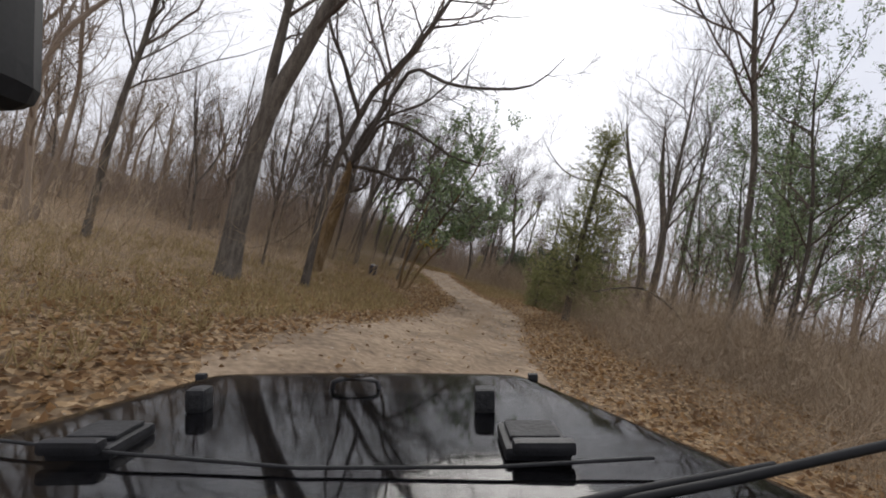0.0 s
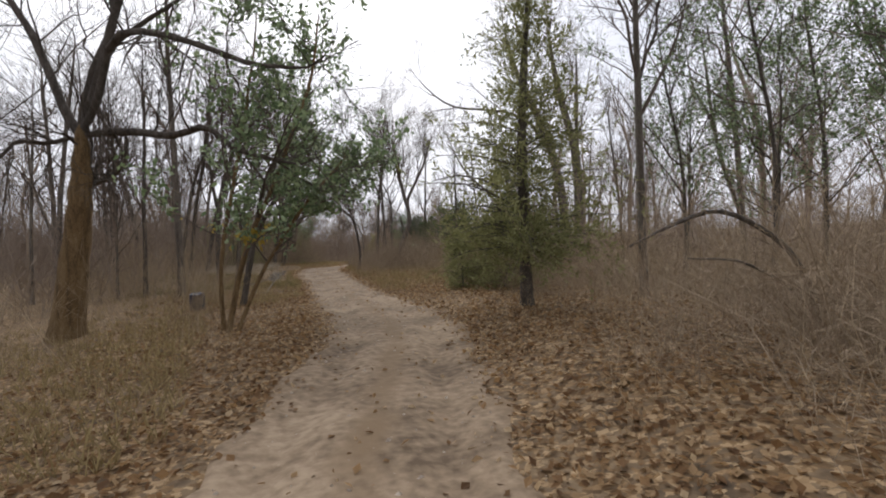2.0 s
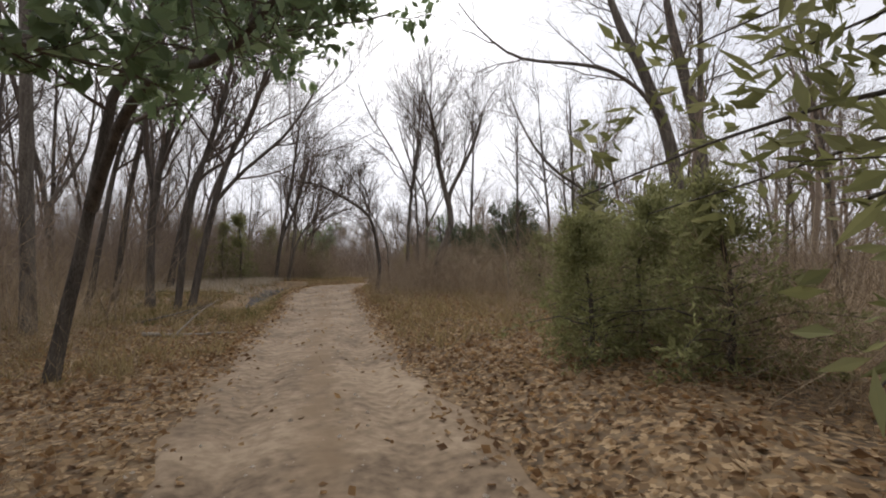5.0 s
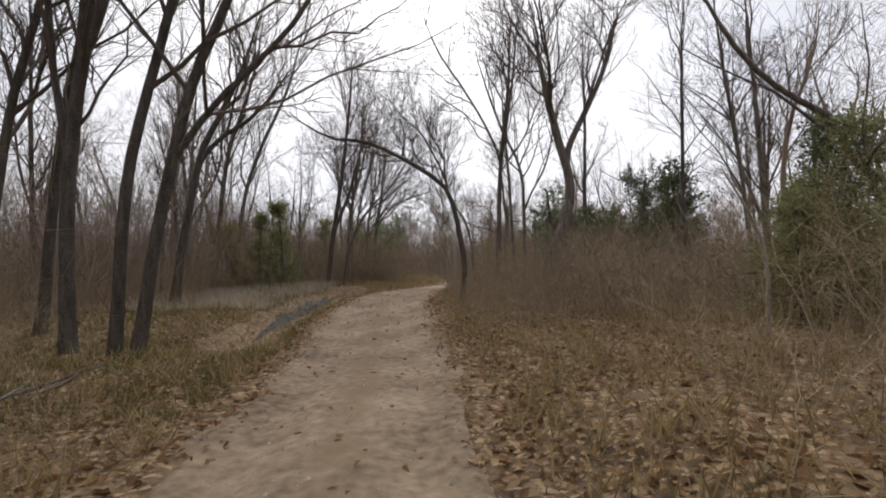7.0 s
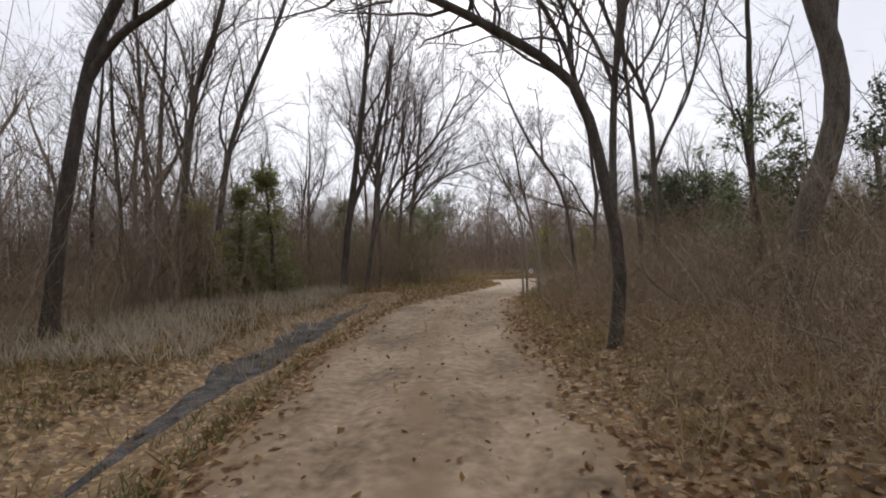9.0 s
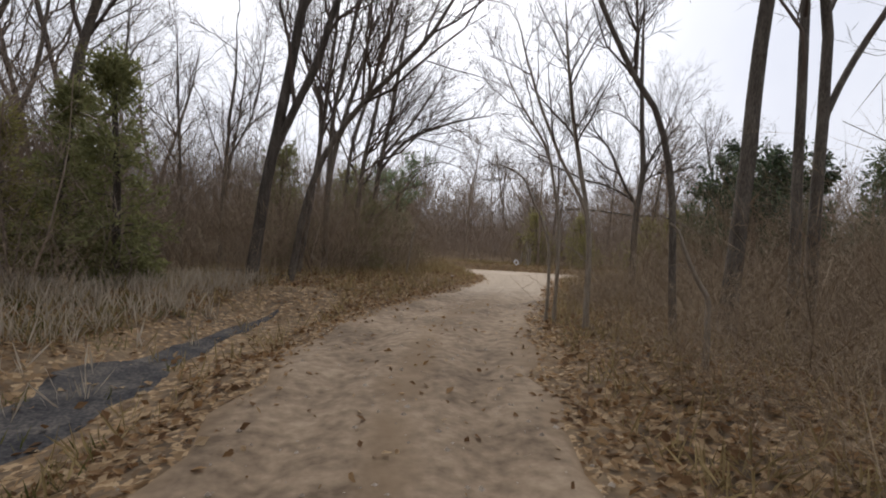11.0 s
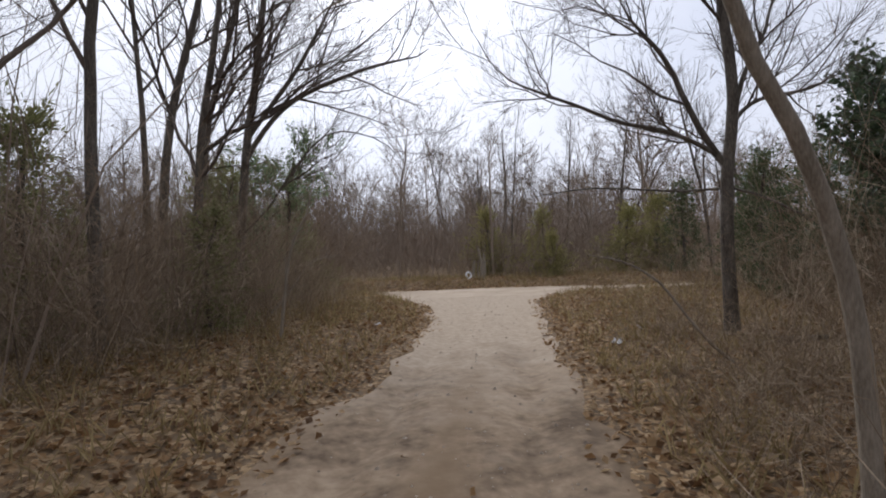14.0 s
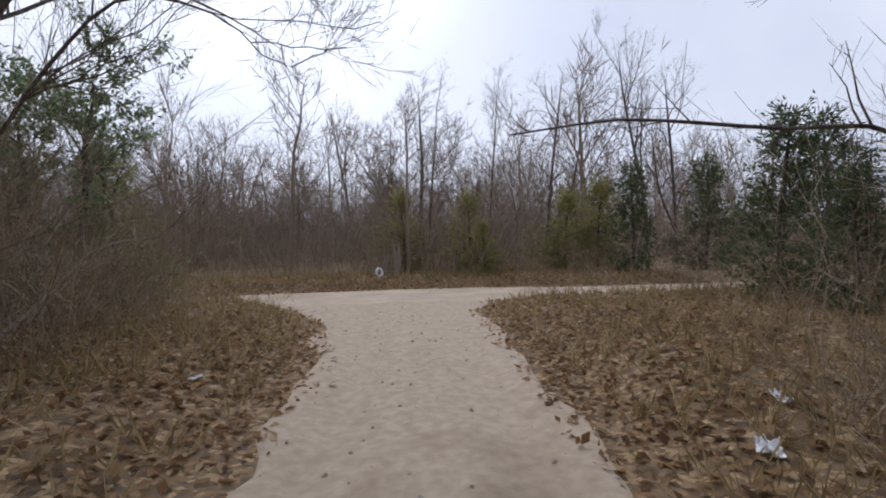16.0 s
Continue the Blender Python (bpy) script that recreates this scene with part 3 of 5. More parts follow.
def generic_tree_meshes(seed, height, r0, forked):
    rng = np.random.RandomState(seed)
    lean = rng.normal(0, 0.05 * height, 2)
    pts = [(0, 0, -0.15), (lean[0] * 0.3, lean[1] * 0.3, height * 0.35), (lean[0], lean[1], height * 0.75)]
    tr = [stem(pts, r0, rng, height * 0.25, 0.05)]
    if forked:
        a = rng.uniform(0, 6.28)
        h0 = rng.uniform(0.2, 0.45)
        i = int(h0 * 17)
        p0 = tr[0][0][i]
        tr.append(stem([p0, p0 + np.array([math.cos(a), math.sin(a), 1.8]) * height * 0.12, p0 + np.array([math.cos(a) * 1.2, math.sin(a) * 1.2, 3.2]) * height * 0.13],
                       tr[0][1][i] * 0.75, rng, height * 0.15, 0.05, flare=1.0))
    s = Soup()
    for q, r in tr:
        s.add(*tubes(q[None], r[None], 8))
    trunk = mesh_from("trunk", *s.arrays(), BARK if seed % 3 else BARK_DARK, True)
    b, _ = branch_soup(tr, rng, 12 if not forked else 8, 6, 4, (0.28, 1.0), height * 0.3, 42, 0.22, fine=1.4, blades=3)
    return trunk, mesh_from("crown", *b.arrays(), TWIG, False)


# ---- evergreen kinds ----
def conifer_meshes(seed, height, width, mat, density=1.0, bare=0.12, fine=1.0, per=(8, 5), low=1.35, stands=None):
    rng = np.random.RandomState(seed)
    q, r = stem([(0, 0, -0.1), (rng.normal(0, 0.1), rng.normal(0, 0.1), height * 0.5), (rng.normal(0, 0.2), rng.normal(0, 0.2), height)], 0.02 * height, rng, 0, 0.02, 0.1)
    n = int(70 * density)
    f = bare + (1 - bare) * rng.uniform(0, 1, n) ** low
    az = rng.uniform(0, 6.283, n)
    lobes = 1 + 0.28 * np.sin(az * 2 + rng.uniform(0, 6)) + 0.2 * np.sin(az * 3 + f * 9)
    L = width * 0.5 * np.clip(np.minimum((1.06 - f) ** 0.95 * 1.25, 0.6 + f * 1.6), 0.12, 1) * lobes * rng.uniform(0.35, 1.15, n)
    p0 = np.stack([np.interp(f, np.linspace(0, 1, len(q)), q[:, a]) for a in range(3)], 1)
    up = rng.uniform(0.0, 0.5, n) + 0.5 * f
    d = unit(np.stack([np.cos(az), np.sin(az), up], 1))
    s = np.linspace(0, 1, 6)
    B = p0[:, None] + L[:, None, None] * (s[None, :, None] * d[:, None] + (s**2)[None, :, None] * np.array([0, 0, -0.35]))
    B[:, 1:] += rng.normal(0, 0.03, B[:, 1:].shape)
    BR = np.maximum(0.008 * L[:, None] * (1.1 - s[None]), 0.004)
    S2, R2 = sprout(B, BR, 7, (0.15, 1.0), width * 0.17, 48, 0.05, 4, rng, rmin=0.003, shrink=0.6, fade=0.3)
    ts = Soup()
    ts.add(*tubes(q[None], r[None], 8))
    trunk = mesh_from("trunk", *ts.arrays(), BARK_DARK, True)
    bough_mesh = tubes(B, BR, 4)
    if stands is not None:
        bough_mesh = trimmed(*bough_mesh, stands, 2.7, 1.15)
    boughs = mesh_from("boughs", *bough_mesh, BARK_DARK, True)
    fs = Soup()
    for lines, each in ((S2, per[0]), (B, per[1])):
        m, k, _ = lines.shape
        pi = np.repeat(np.arange(m), each)
        u = rng.uniform(0.2, 1, len(pi)) * (k - 1)
        i = np.minimum(u.astype(int), k - 2)
        w = (u - i)[:, None]
        c = lines[pi, i] * (1 - w) + lines[pi, i + 1] * w + rng.normal(0, 0.03, (len(pi), 3))
        t = unit(lines[pi, i + 1] - lines[pi, i])
        dd = unit(t + rng.normal(0, 0.55, t.shape) + np.array([0, 0, 0.15]))
        fs.add(*kites(c, dd, rand_dirs(rng, len(c)), fine * rng.uniform(0.12, 0.3, len(c)) * (0.6 + 0.1 * width), fine * rng.uniform(0.035, 0.08, len(c)) * (0.6 + 0.12 * width)))
    leaves = fs.arrays()
    if stands is not None:
        leaves = trimmed(*leaves, stands, 2.7, 1.15)
    return trunk, boughs, mesh_from("foliage", *leaves, mat, False)


def leaf_crown(tips, rng, per, leaf, droop=0.4):
    fs = Soup()
    for lines in tips:
        m, k, _ = lines.shape
        pi = np.repeat(np.arange(m), per)
        u = rng.uniform(0.1, 1, len(pi)) * (k - 1)
        i = np.minimum(u.astype(int), k - 2)
        w = (u - i)[:, None]
        c = lines[pi, i] * (1 - w) + lines[pi, i + 1] * w + rng.normal(0, leaf * 0.3, (len(pi), 3))
        d = unit(rng.normal(0, 1, c.shape) + np.array([0, 0, -droop]))
        sz = leaf * rng.uniform(0.6, 1.25, len(c))
        fs.add(*kites(c, d, rand_dirs(rng, len(c)), sz, sz * 0.5))
    return fs.arrays()


def leafy_tree(stems, r0, label, seed, leaf=0.11, per=7, limbs=9, limb_len=2.2, span=(0.3, 1.0), ext=2.0, name="evergreen_tree", up=0.1, mat=None, side=None,
               branches=6, twigs=5, bark=None, yellow=0, blades=3):
    """A broadleaved evergreen with several stems."""
    rng = np.random.RandomState(seed)
    base = np.array(stems[0][0], float)
    base[2] = gz(base[0], base[1])
    e = thing(name, *base, label, "tree", "evergreen trees")
    cs = Soup()
    tips = []
    for n, pts in enumerate(stems):
        p = [(pts[0][0], pts[0][1], gz(pts[0][0], pts[0][1]) - 0.1 if n == 0 or pts[0][2] < base[2] + 0.5 else pts[0][2])] + list(pts[1:])
        q, r = stem(p, r0 * (1 if n == 0 else 0.8), rng, ext, 0.04, 0.25)
        part("trunk", mesh_from("trunk", *tubes(q[None] - base, r[None], 8), bark or BARK_DARK, True), None, e)
        b, tp = branch_soup([(q - base, r)], rng, limbs, branches, twigs, span, limb_len, 55, up, side, blades=blades)
        cs.add(*b.arrays())
        tips += [a for pair in tp for a in pair]
    part("crown", mesh_from("crown", *trimmed(*cs.arrays(), base), TWIG, False), None, e)
    part("foliage", mesh_from("foliage", *trimmed(*leaf_crown(tips, rng, per, leaf), base), mat or LEAF_GREEN, False), None, e)
    if yellow:
        low = [t[(t[:, -1, 2] < 2.6)] for t in tips]
        low = [t for t in low if len(t)]
        if low:
            part("yellowed_leaves", mesh_from("yellowed_leaves", *trimmed(*leaf_crown(low, rng, yellow, leaf), base, 3.4, 2.4), LEAF_YELLOW, False), None, e, "yellowed leaves low on the stems")
    return e


def place_pair(name, meshes, x, y, label, category, group, turn=0.0, size=1.0, names=("trunk", "crown")):
    e = thing(name, x, y, gz(x, y), label, category, group)
    e.rotation_euler = (0, 0, turn)
    e.scale = (size, size, size)
    for n, me in zip(names, meshes):
        ob = part(n, me, None, e)
        if n != "trunk":
            tagged(ob, kind="stuff")
    return e


# roadside trees, along the walk
bare_tree([(0.69, 36.80, 0.00), (0.93, 36.72, 1.52), (1.13, 36.66, 3.23), (1.23, 36.63, 5.11)], 0.46, "gnarled tan-barked bare tree with crooked dark limbs", 3,
          forks=[([(1.21, 36.64, 4.89), (1.54, 36.53, 6.54), (2.24, 36.31, 8.09), (2.26, 36.30, 9.11), (2.73, 36.15, 10.51), (3.40, 35.94, 12.82)], 0.27),
                 ([(1.16, 36.65, 4.89), (0.79, 36.77, 5.87), (0.40, 36.89, 7.01), (0.21, 36.95, 7.68), (-0.55, 37.19, 9.19), (-0.95, 37.32, 11.25)], 0.2),
                 ([(1.33, 36.60, 4.96), (2.43, 35.68, 4.99), (3.46, 34.69, 4.73), (4.30, 33.76, 4.80), (4.92, 32.90, 4.14), (6.14, 31.85, 3.67)], 0.13),
                 ([(1.23, 36.63, 5.11), (1.76, 35.89, 5.77), (2.31, 35.07, 7.11), (3.31, 34.11, 7.03), (4.55, 33.07, 6.44), (5.55, 32.12, 5.86), (6.44, 31.18, 5.60)], 0.12),
                 ([(1.23, 36.63, 5.11), (1.85, 36.05, 6.80), (2.84, 35.17, 9.74), (3.63, 34.35, 9.68), (4.75, 33.42, 9.16), (6.32, 32.36, 9.10), (7.52, 31.41, 9.33), (8.09, 30.66, 9.91)], 0.13),
                 ([(1.13, 36.66, 3.23), (1.16, 36.65, 4.89), (0.44, 36.56, 4.79), (-0.12, 36.42, 4.79), (-0.45, 36.22, 4.35)], 0.1),
                 ([(1.16, 36.65, 3.68), (1.54, 36.53, 3.81), (2.04, 36.08, 4.16), (2.07, 35.79, 4.71)], 0.1),
                 ([(1.23, 36.63, 5.11), (1.95, 36.40, 7.36), (3.43, 35.30, 8.42), (4.15, 34.44, 9.07), (4.98, 33.55, 10.49)], 0.09)],
          mat=BARK_TAN, fork_mat=BARK_DARK, ext=0.6, limbs=4, branches=6, twigs=4, span=(0.7, 1), limb_len=2.7, angle=62, up=0.02, fork_limbs=11, wob=0.1, fine=1.25,
          crown_mat=BARK_DARK, fork_ext=0.8)
bare_tree([(16.09, 58.71, 0.00), (16.18, 58.70, 2.44), (16.38, 58.67, 6.17), (16.80, 58.62, 9.50)], 0.135, "straight bare tree with upswept branches", 12,
          forks=[([(16.39, 58.67, 5.87), (15.97, 58.73, 7.31), (14.87, 58.89, 9.41), (13.94, 59.03, 10.89)], 0.07),
                 ([(16.42, 58.66, 6.37), (16.83, 58.60, 8.49), (17.15, 58.55, 10.73)], 0.1),
                 ([(16.28, 58.68, 5.67), (17.35, 58.52, 7.04), (18.04, 58.42, 8.64), (18.38, 58.37, 9.44)], 0.05)],
          span=(0.5, 1), fork_limbs=9, ext=3)
bare_tree([(12.85, 52.45, 0.00), (12.99, 52.43, 1.53), (12.83, 52.45, 2.55), (12.58, 52.48, 3.76), (11.71, 52.60, 4.55), (10.21, 52.79, 5.33), (9.30, 52.91, 5.43)], 0.1, "dark bare tree arching far over the track", 42,
          forks=[([(12.58, 52.48, 3.76), (12.43, 52.50, 4.31), (11.83, 52.58, 5.53), (11.28, 52.65, 6.06)], 0.045),
                 ([(12.70, 52.47, 3.12), (12.48, 52.50, 4.21), (12.46, 52.50, 4.80), (12.12, 52.54, 5.51)], 0.04)],
          mat=BARK_DARK, ext=1.6, limbs=20, limb_len=2.0, span=(0.4, 1), angle=55, up=0.15, fork_limbs=11, fork_ext=1.2, fine=0.8)
bare_tree([(14.28, 60.93, 0.00), (14.31, 60.92, 1.52), (14.26, 60.94, 1.87), (14.12, 60.98, 2.27), (13.91, 61.05, 2.63), (13.73, 61.10, 2.95), (13.54, 61.16, 3.11), (13.32, 61.23, 3.19), (13.02, 61.33, 3.20), (12.75, 61.41, 2.96)], 0.038, "thin pale bare tree arched over the track", 25,
          forks=[([(13.73, 61.10, 2.95), (13.60, 61.14, 2.96), (13.39, 61.21, 2.95), (13.05, 61.32, 2.92), (12.71, 61.42, 2.69)], 0.012)],
          mat=BARK_PALE, ext=0, limbs=12, branches=5, twigs=3, limb_len=0.9, span=(0.45, 1), up=-0.3, fine=0.4, fork_ext=0.1)
bare_tree([(14.36, 60.78, 0.00), (14.38, 60.78, 1.65), (14.34, 60.79, 2.33), (14.25, 60.82, 2.79), (14.15, 60.85, 3.29), (14.02, 60.89, 3.68), (13.91, 60.92, 3.80)], 0.043, "thin pale bare tree leaning to the track", 24,
          limbs=9, limb_len=1.4, span=(0.55, 1), mat=BARK_PALE, ext=1.5, fine=0.45)
bare_tree([(14.36, 59.60, 0.00), (14.34, 59.61, 1.72), (14.32, 59.61, 2.07), (14.26, 59.63, 2.48), (14.20, 59.65, 2.81), (14.13, 59.67, 3.15)], 0.055, "bare tree with two bowed stems beside the track", 23,
          forks=[([(14.29, 59.62, 2.25), (14.19, 59.65, 2.53), (14.08, 59.69, 2.74), (13.94, 59.73, 3.00), (13.85, 59.76, 3.16)], 0.036)],
          span=(0.55, 1), limb_len=1.6, mat=BARK_PALE, ext=2.5, fine=0.5)
bare_tree([(-1.17, 26.80, 0.00), (-1.26, 26.83, 1.03), (-1.32, 26.84, 2.92), (-1.15, 26.79, 4.63), (-0.47, 26.60, 7.00)], 0.36, "leaning grey-brown bare tree with a forked trunk on the bank", 1,
          forks=[([(-1.28, 26.83, 4.02), (-1.31, 26.84, 5.52), (-1.31, 26.84, 6.85)], 0.2)],
          span=(0.5, 1))
bare_tree([(0.81, 28.80, 0.00), (0.80, 28.80, 2.51), (0.91, 28.77, 4.04), (1.23, 28.67, 5.22), (1.52, 28.57, 6.33), (2.54, 28.25, 8.09)], 0.15, "dark bare tree that forks beside a gnarled one", 2,
          forks=[([(1.23, 28.67, 5.22), (1.00, 28.74, 5.91), (0.58, 28.87, 6.69), (0.26, 28.97, 7.28), (-0.16, 29.11, 7.88)], 0.1),
                 ([(0.80, 28.80, 2.51), (0.60, 28.87, 2.26), (0.65, 28.85, 1.52), (0.30, 28.96, 2.29)], 0.02)],
          limbs=11, span=(0.45, 1), mat=BARK_DARK, angle=58, up=0.05)
bare_tree([(15.89, 52.87, 0.00), (16.01, 52.85, 1.71), (16.39, 52.80, 2.72), (16.70, 52.76, 3.81), (16.57, 52.78, 4.79), (16.40, 52.80, 5.31)], 0.22, "thick vine-hung bare tree with a forked crown", 11,
          forks=[([(16.92, 52.72, 5.48), (17.23, 52.67, 6.41), (17.76, 52.59, 7.46)], 0.15)],
          span=(0.55, 1), limbs=13)
bare_tree([(17.40, 58.60, 0.00), (17.38, 58.60, 3.17), (17.38, 58.60, 5.17), (17.09, 58.64, 6.38), (16.55, 58.72, 7.47)], 0.1, "thin crooked bare tree", 32,
          forks=[([(17.39, 58.60, 3.86), (17.78, 58.55, 4.77), (18.46, 58.46, 5.98), (18.84, 58.40, 7.51)], 0.06)],
          limbs=8)
bare_tree([(25.30, 46.70, 0.00), (25.51, 46.63, 3.30), (25.04, 46.78, 6.93), (24.02, 47.12, 10.13), (23.08, 47.42, 12.21)], 0.4, "thick leaning bare tree behind cedar boughs", 33,
          forks=[([(25.04, 46.78, 6.93), (24.00, 47.12, 9.21), (22.08, 47.74, 10.48), (18.84, 48.79, 10.83), (17.55, 49.21, 11.52)], 0.12),
                 ([(22.52, 47.29, 2.52), (21.74, 47.45, 3.52), (21.07, 47.60, 4.50), (20.50, 47.72, 5.24), (20.00, 47.82, 5.36), (19.11, 48.01, 6.13), (18.52, 48.14, 6.90)], 0.12)],
          fork_limbs=5, fine=1.3)
bare_tree([(26.40, 46.90, 0.00), (26.87, 46.75, 3.46), (26.74, 46.79, 7.77), (26.02, 47.02, 11.07), (25.72, 47.12, 12.50)], 0.42, "thick forked bare tree behind cedar boughs", 34,
          forks=[([(26.77, 46.78, 7.07), (26.89, 46.74, 9.89), (26.99, 46.71, 12.50)], 0.2)],
          fine=1.3)
bare_tree([(18.82, 65.17, 0.00), (18.77, 65.19, 1.86), (18.79, 65.18, 3.04), (18.88, 65.15, 3.80), (18.80, 65.18, 4.97)], 0.11, "bare tree with wide arching limbs at the junction", 26,
          forks=[([(18.79, 65.18, 3.04), (18.64, 65.25, 3.25), (18.34, 65.38, 3.82), (18.04, 65.50, 4.52), (17.67, 65.66, 5.01)], 0.06),
                 ([(18.77, 65.19, 2.97), (18.64, 65.25, 3.20), (18.01, 65.51, 3.55), (17.38, 65.78, 3.71), (16.75, 66.05, 4.01), (15.93, 66.40, 4.39)], 0.045),
                 ([(18.84, 65.16, 3.45), (18.94, 65.12, 3.66), (19.23, 65.00, 3.92), (19.94, 64.70, 4.04)], 0.04),
                 ([(18.87, 65.15, 3.66), (18.99, 65.10, 4.28), (19.26, 64.98, 4.96)], 0.05)],
          span=(0.5, 1), side=(-0.4, 0.2, 0), limb_len=1.9, limbs=8, fork_limbs=10, fine=0.6, fork_ext=0.6)
bare_tree([(3.0, 43.6, 0), (2.9, 43.5, 5.0), (2.8, 43.4, 9.9)], 0.17, "straight bare tree standing behind the verge", 4)
bare_tree([(3.6, 56.6, 0), (4.0, 56.5, 2.9), (4.5, 56.4, 5.3), (4.8, 56.4, 6.3), (5.2, 56.3, 6.9)], 0.17, "forked bare tree leaning over grassy ground", 10,
          forks=[([(4.65, 56.4, 5.5), (5.2, 56.3, 6.2), (6.2, 56.2, 6.9)], 0.11)], mat=BARK_DARK, span=(0.6, 1))
bare_tree([(8.6, 63.9, 0), (8.8, 63.9, 2.4), (9.1, 63.85, 4.2), (9.5, 63.7, 6.6), (9.9, 63.5, 9.6)], 0.15, "tall dark bare tree with a forked trunk", 14,
          forks=[([(9.05, 63.9, 3.6), (9.7, 63.8, 5.2), (10.3, 63.7, 7.2)], 0.12)], mat=BARK_DARK, span=(0.45, 1), limbs=10, ext=3, up=0.45, angle=32)
bare_tree([(9.4, 64.2, 0), (9.8, 63.8, 2.7), (10.6, 63.5, 4.3), (12.0, 62.9, 5.8)], 0.09, "thin bare tree leaning out over the track", 15, limbs=10, ext=2.5, span=(0.5, 1))
bare_tree([(9.4, 65.9, 0), (9.7, 65.9, 2.6), (10.0, 65.8, 5.0)], 0.08, "slim bare tree among brush", 16, limbs=12, up=0.4)
bare_tree([(10.0, 68.6, 0), (10.0, 68.6, 5.1), (10.5, 68.6, 8.2)], 0.11, "bare tree with upswept fine branches", 17, limbs=12, up=0.45, angle=34)
bare_tree([(10.9, 71.4, 0), (11.1, 71.3, 4.0), (11.6, 71.0, 7.2)], 0.12, "bare tree with fine branches arching towards the track", 18, limbs=12, side=(1.2, -0.3, 0), ext=2)
bare_tree([(11.5, 73.9, 0), (11.9, 73.7, 4.4), (12.2, 73.6, 6.3), (12.4, 73.6, 7.9)], 0.15, "forked bare tree with wide arching branches", 19,
          forks=[([(11.95, 73.7, 4.4), (13.0, 73.3, 5.8), (14.8, 72.6, 6.6), (16.3, 71.9, 6.9)], 0.085), ([(12.0, 73.7, 4.8), (13.2, 73.2, 6.6), (14.2, 72.8, 8.4)], 0.08),
                 ([(11.7, 73.8, 2.2), (12.5, 72.7, 3.1), (13.2, 72.2, 4.1), (14.0, 71.7, 4.75), (15.0, 71.15, 4.5), (15.5, 70.85, 3.95)], 0.034)],
          span=(0.4, 1), side=(0.8, -0.3, 0), limb_len=2.8, fork_limbs=11, fine=0.85, fork_ext=0.3)
bare_tree([(9.6, 74.6, 0), (9.8, 74.6, 4.1), (10.3, 74.4, 6.7), (10.7, 74.2, 8.0)], 0.15, "pale-barked bare tree in a clump", 20)
bare_tree([(9.3, 74.9, 0), (9.3, 74.8, 4.6), (9.2, 74.9, 7.3)], 0.11, "thin bare tree in a clump", 21)
bare_tree([(10.4, 76.5, 0), (10.6, 76.4, 5.2), (11.5, 76.1, 9.0)], 0.13, "bare tree with a slight lean", 22)
bare_tree([(12.0, 23.5, 0), (11.7, 23.4, 5.2), (10.8, 23.4, 9.0)], 0.12, "tall bare tree among evergreen brush", 35, span=(0.5, 1))
bare_tree([(14.3, 30.0, 0), (14.2, 29.9, 4.0), (14.2, 29.8, 7.7)], 0.12, "straight bare tree behind the verge", 36)
bare_tree([(18.5, 33.9, 0), (18.5, 33.9, 4.7), (18.4, 33.8, 8.0)], 0.16, "straight bare tree behind the verge", 37)
bare_tree([(28.0, 91.2, 0), (28.3, 91.2, 5.0), (28.2, 91.4, 8.5)], 0.16, "far bare tree with a rounded crown", 38, ext=1.5, limbs=14, limb_len=2.4, span=(0.35, 1))
bare_tree([(4.4, 48.5, 0), (4.4, 48.5, 3.1), (4.7, 48.3, 5.4), (5.1, 48.2, 6.7)], 0.16, "dark bare tree in a roadside clump", 6, mat=BARK_DARK,
          forks=[([(4.45, 48.45, 3.6), (4.2, 48.5, 5.4), (4.1, 48.5, 7.4)], 0.09)])
bare_tree([(5.2, 48.4, 0), (5.5, 48.2, 3.3), (6.1, 48.0, 5.6), (6.4, 47.9, 6.7)], 0.13, "dark leaning bare tree in a roadside clump", 7, mat=BARK_DARK)
bare_tree([(5.6, 48.3, 0), (6.2, 48.1, 3.2), (6.8, 47.9, 5.3), (7.4, 47.7, 6.6)], 0.14, "dark leaning bare tree with a limb over the ditch", 8, mat=BARK_DARK,
          forks=[([(6.3, 48.1, 3.6), (7.3, 47.8, 4.9), (8.4, 47.5, 5.9)], 0.08)])
bare_tree([(15.0, 58.4, 0), (14.9, 58.4, 1.5), (14.8, 58.4, 2.7), (14.5, 58.4, 3.6), (14.1, 58.5, 4.2)], 0.06, "slender dark bare tree bowed at the verge", 27, limbs=9, limb_len=1.6, span=(0.5, 1), ext=3)
bare_tree([(16.8, 58.3, 0), (16.7, 58.3, 3.8), (16.6, 58.3, 6.5)], 0.085, "straight bare tree in dense brush", 30, limb_len=2.4)
bare_tree([(3.1, 63.8, 0), (3.9, 63.5, 7.0), (4.9, 63.3, 10.0)], 0.15, "bare tree with upswept fine branches", 39, up=0.4, angle=34)
bare_tree([(3.6, 65.7, 0), (4.5, 65.5, 6.2), (6.5, 65.0, 10.8)], 0.14, "leaning bare tree with upswept fine branches", 40, up=0.4, angle=34)
bare_tree([(-5.6, 28.8, 0), (-5.5, 28.6, 3.0), (-5.2, 28.5, 6.0)], 0.13, "bare tree back from the track", 41)

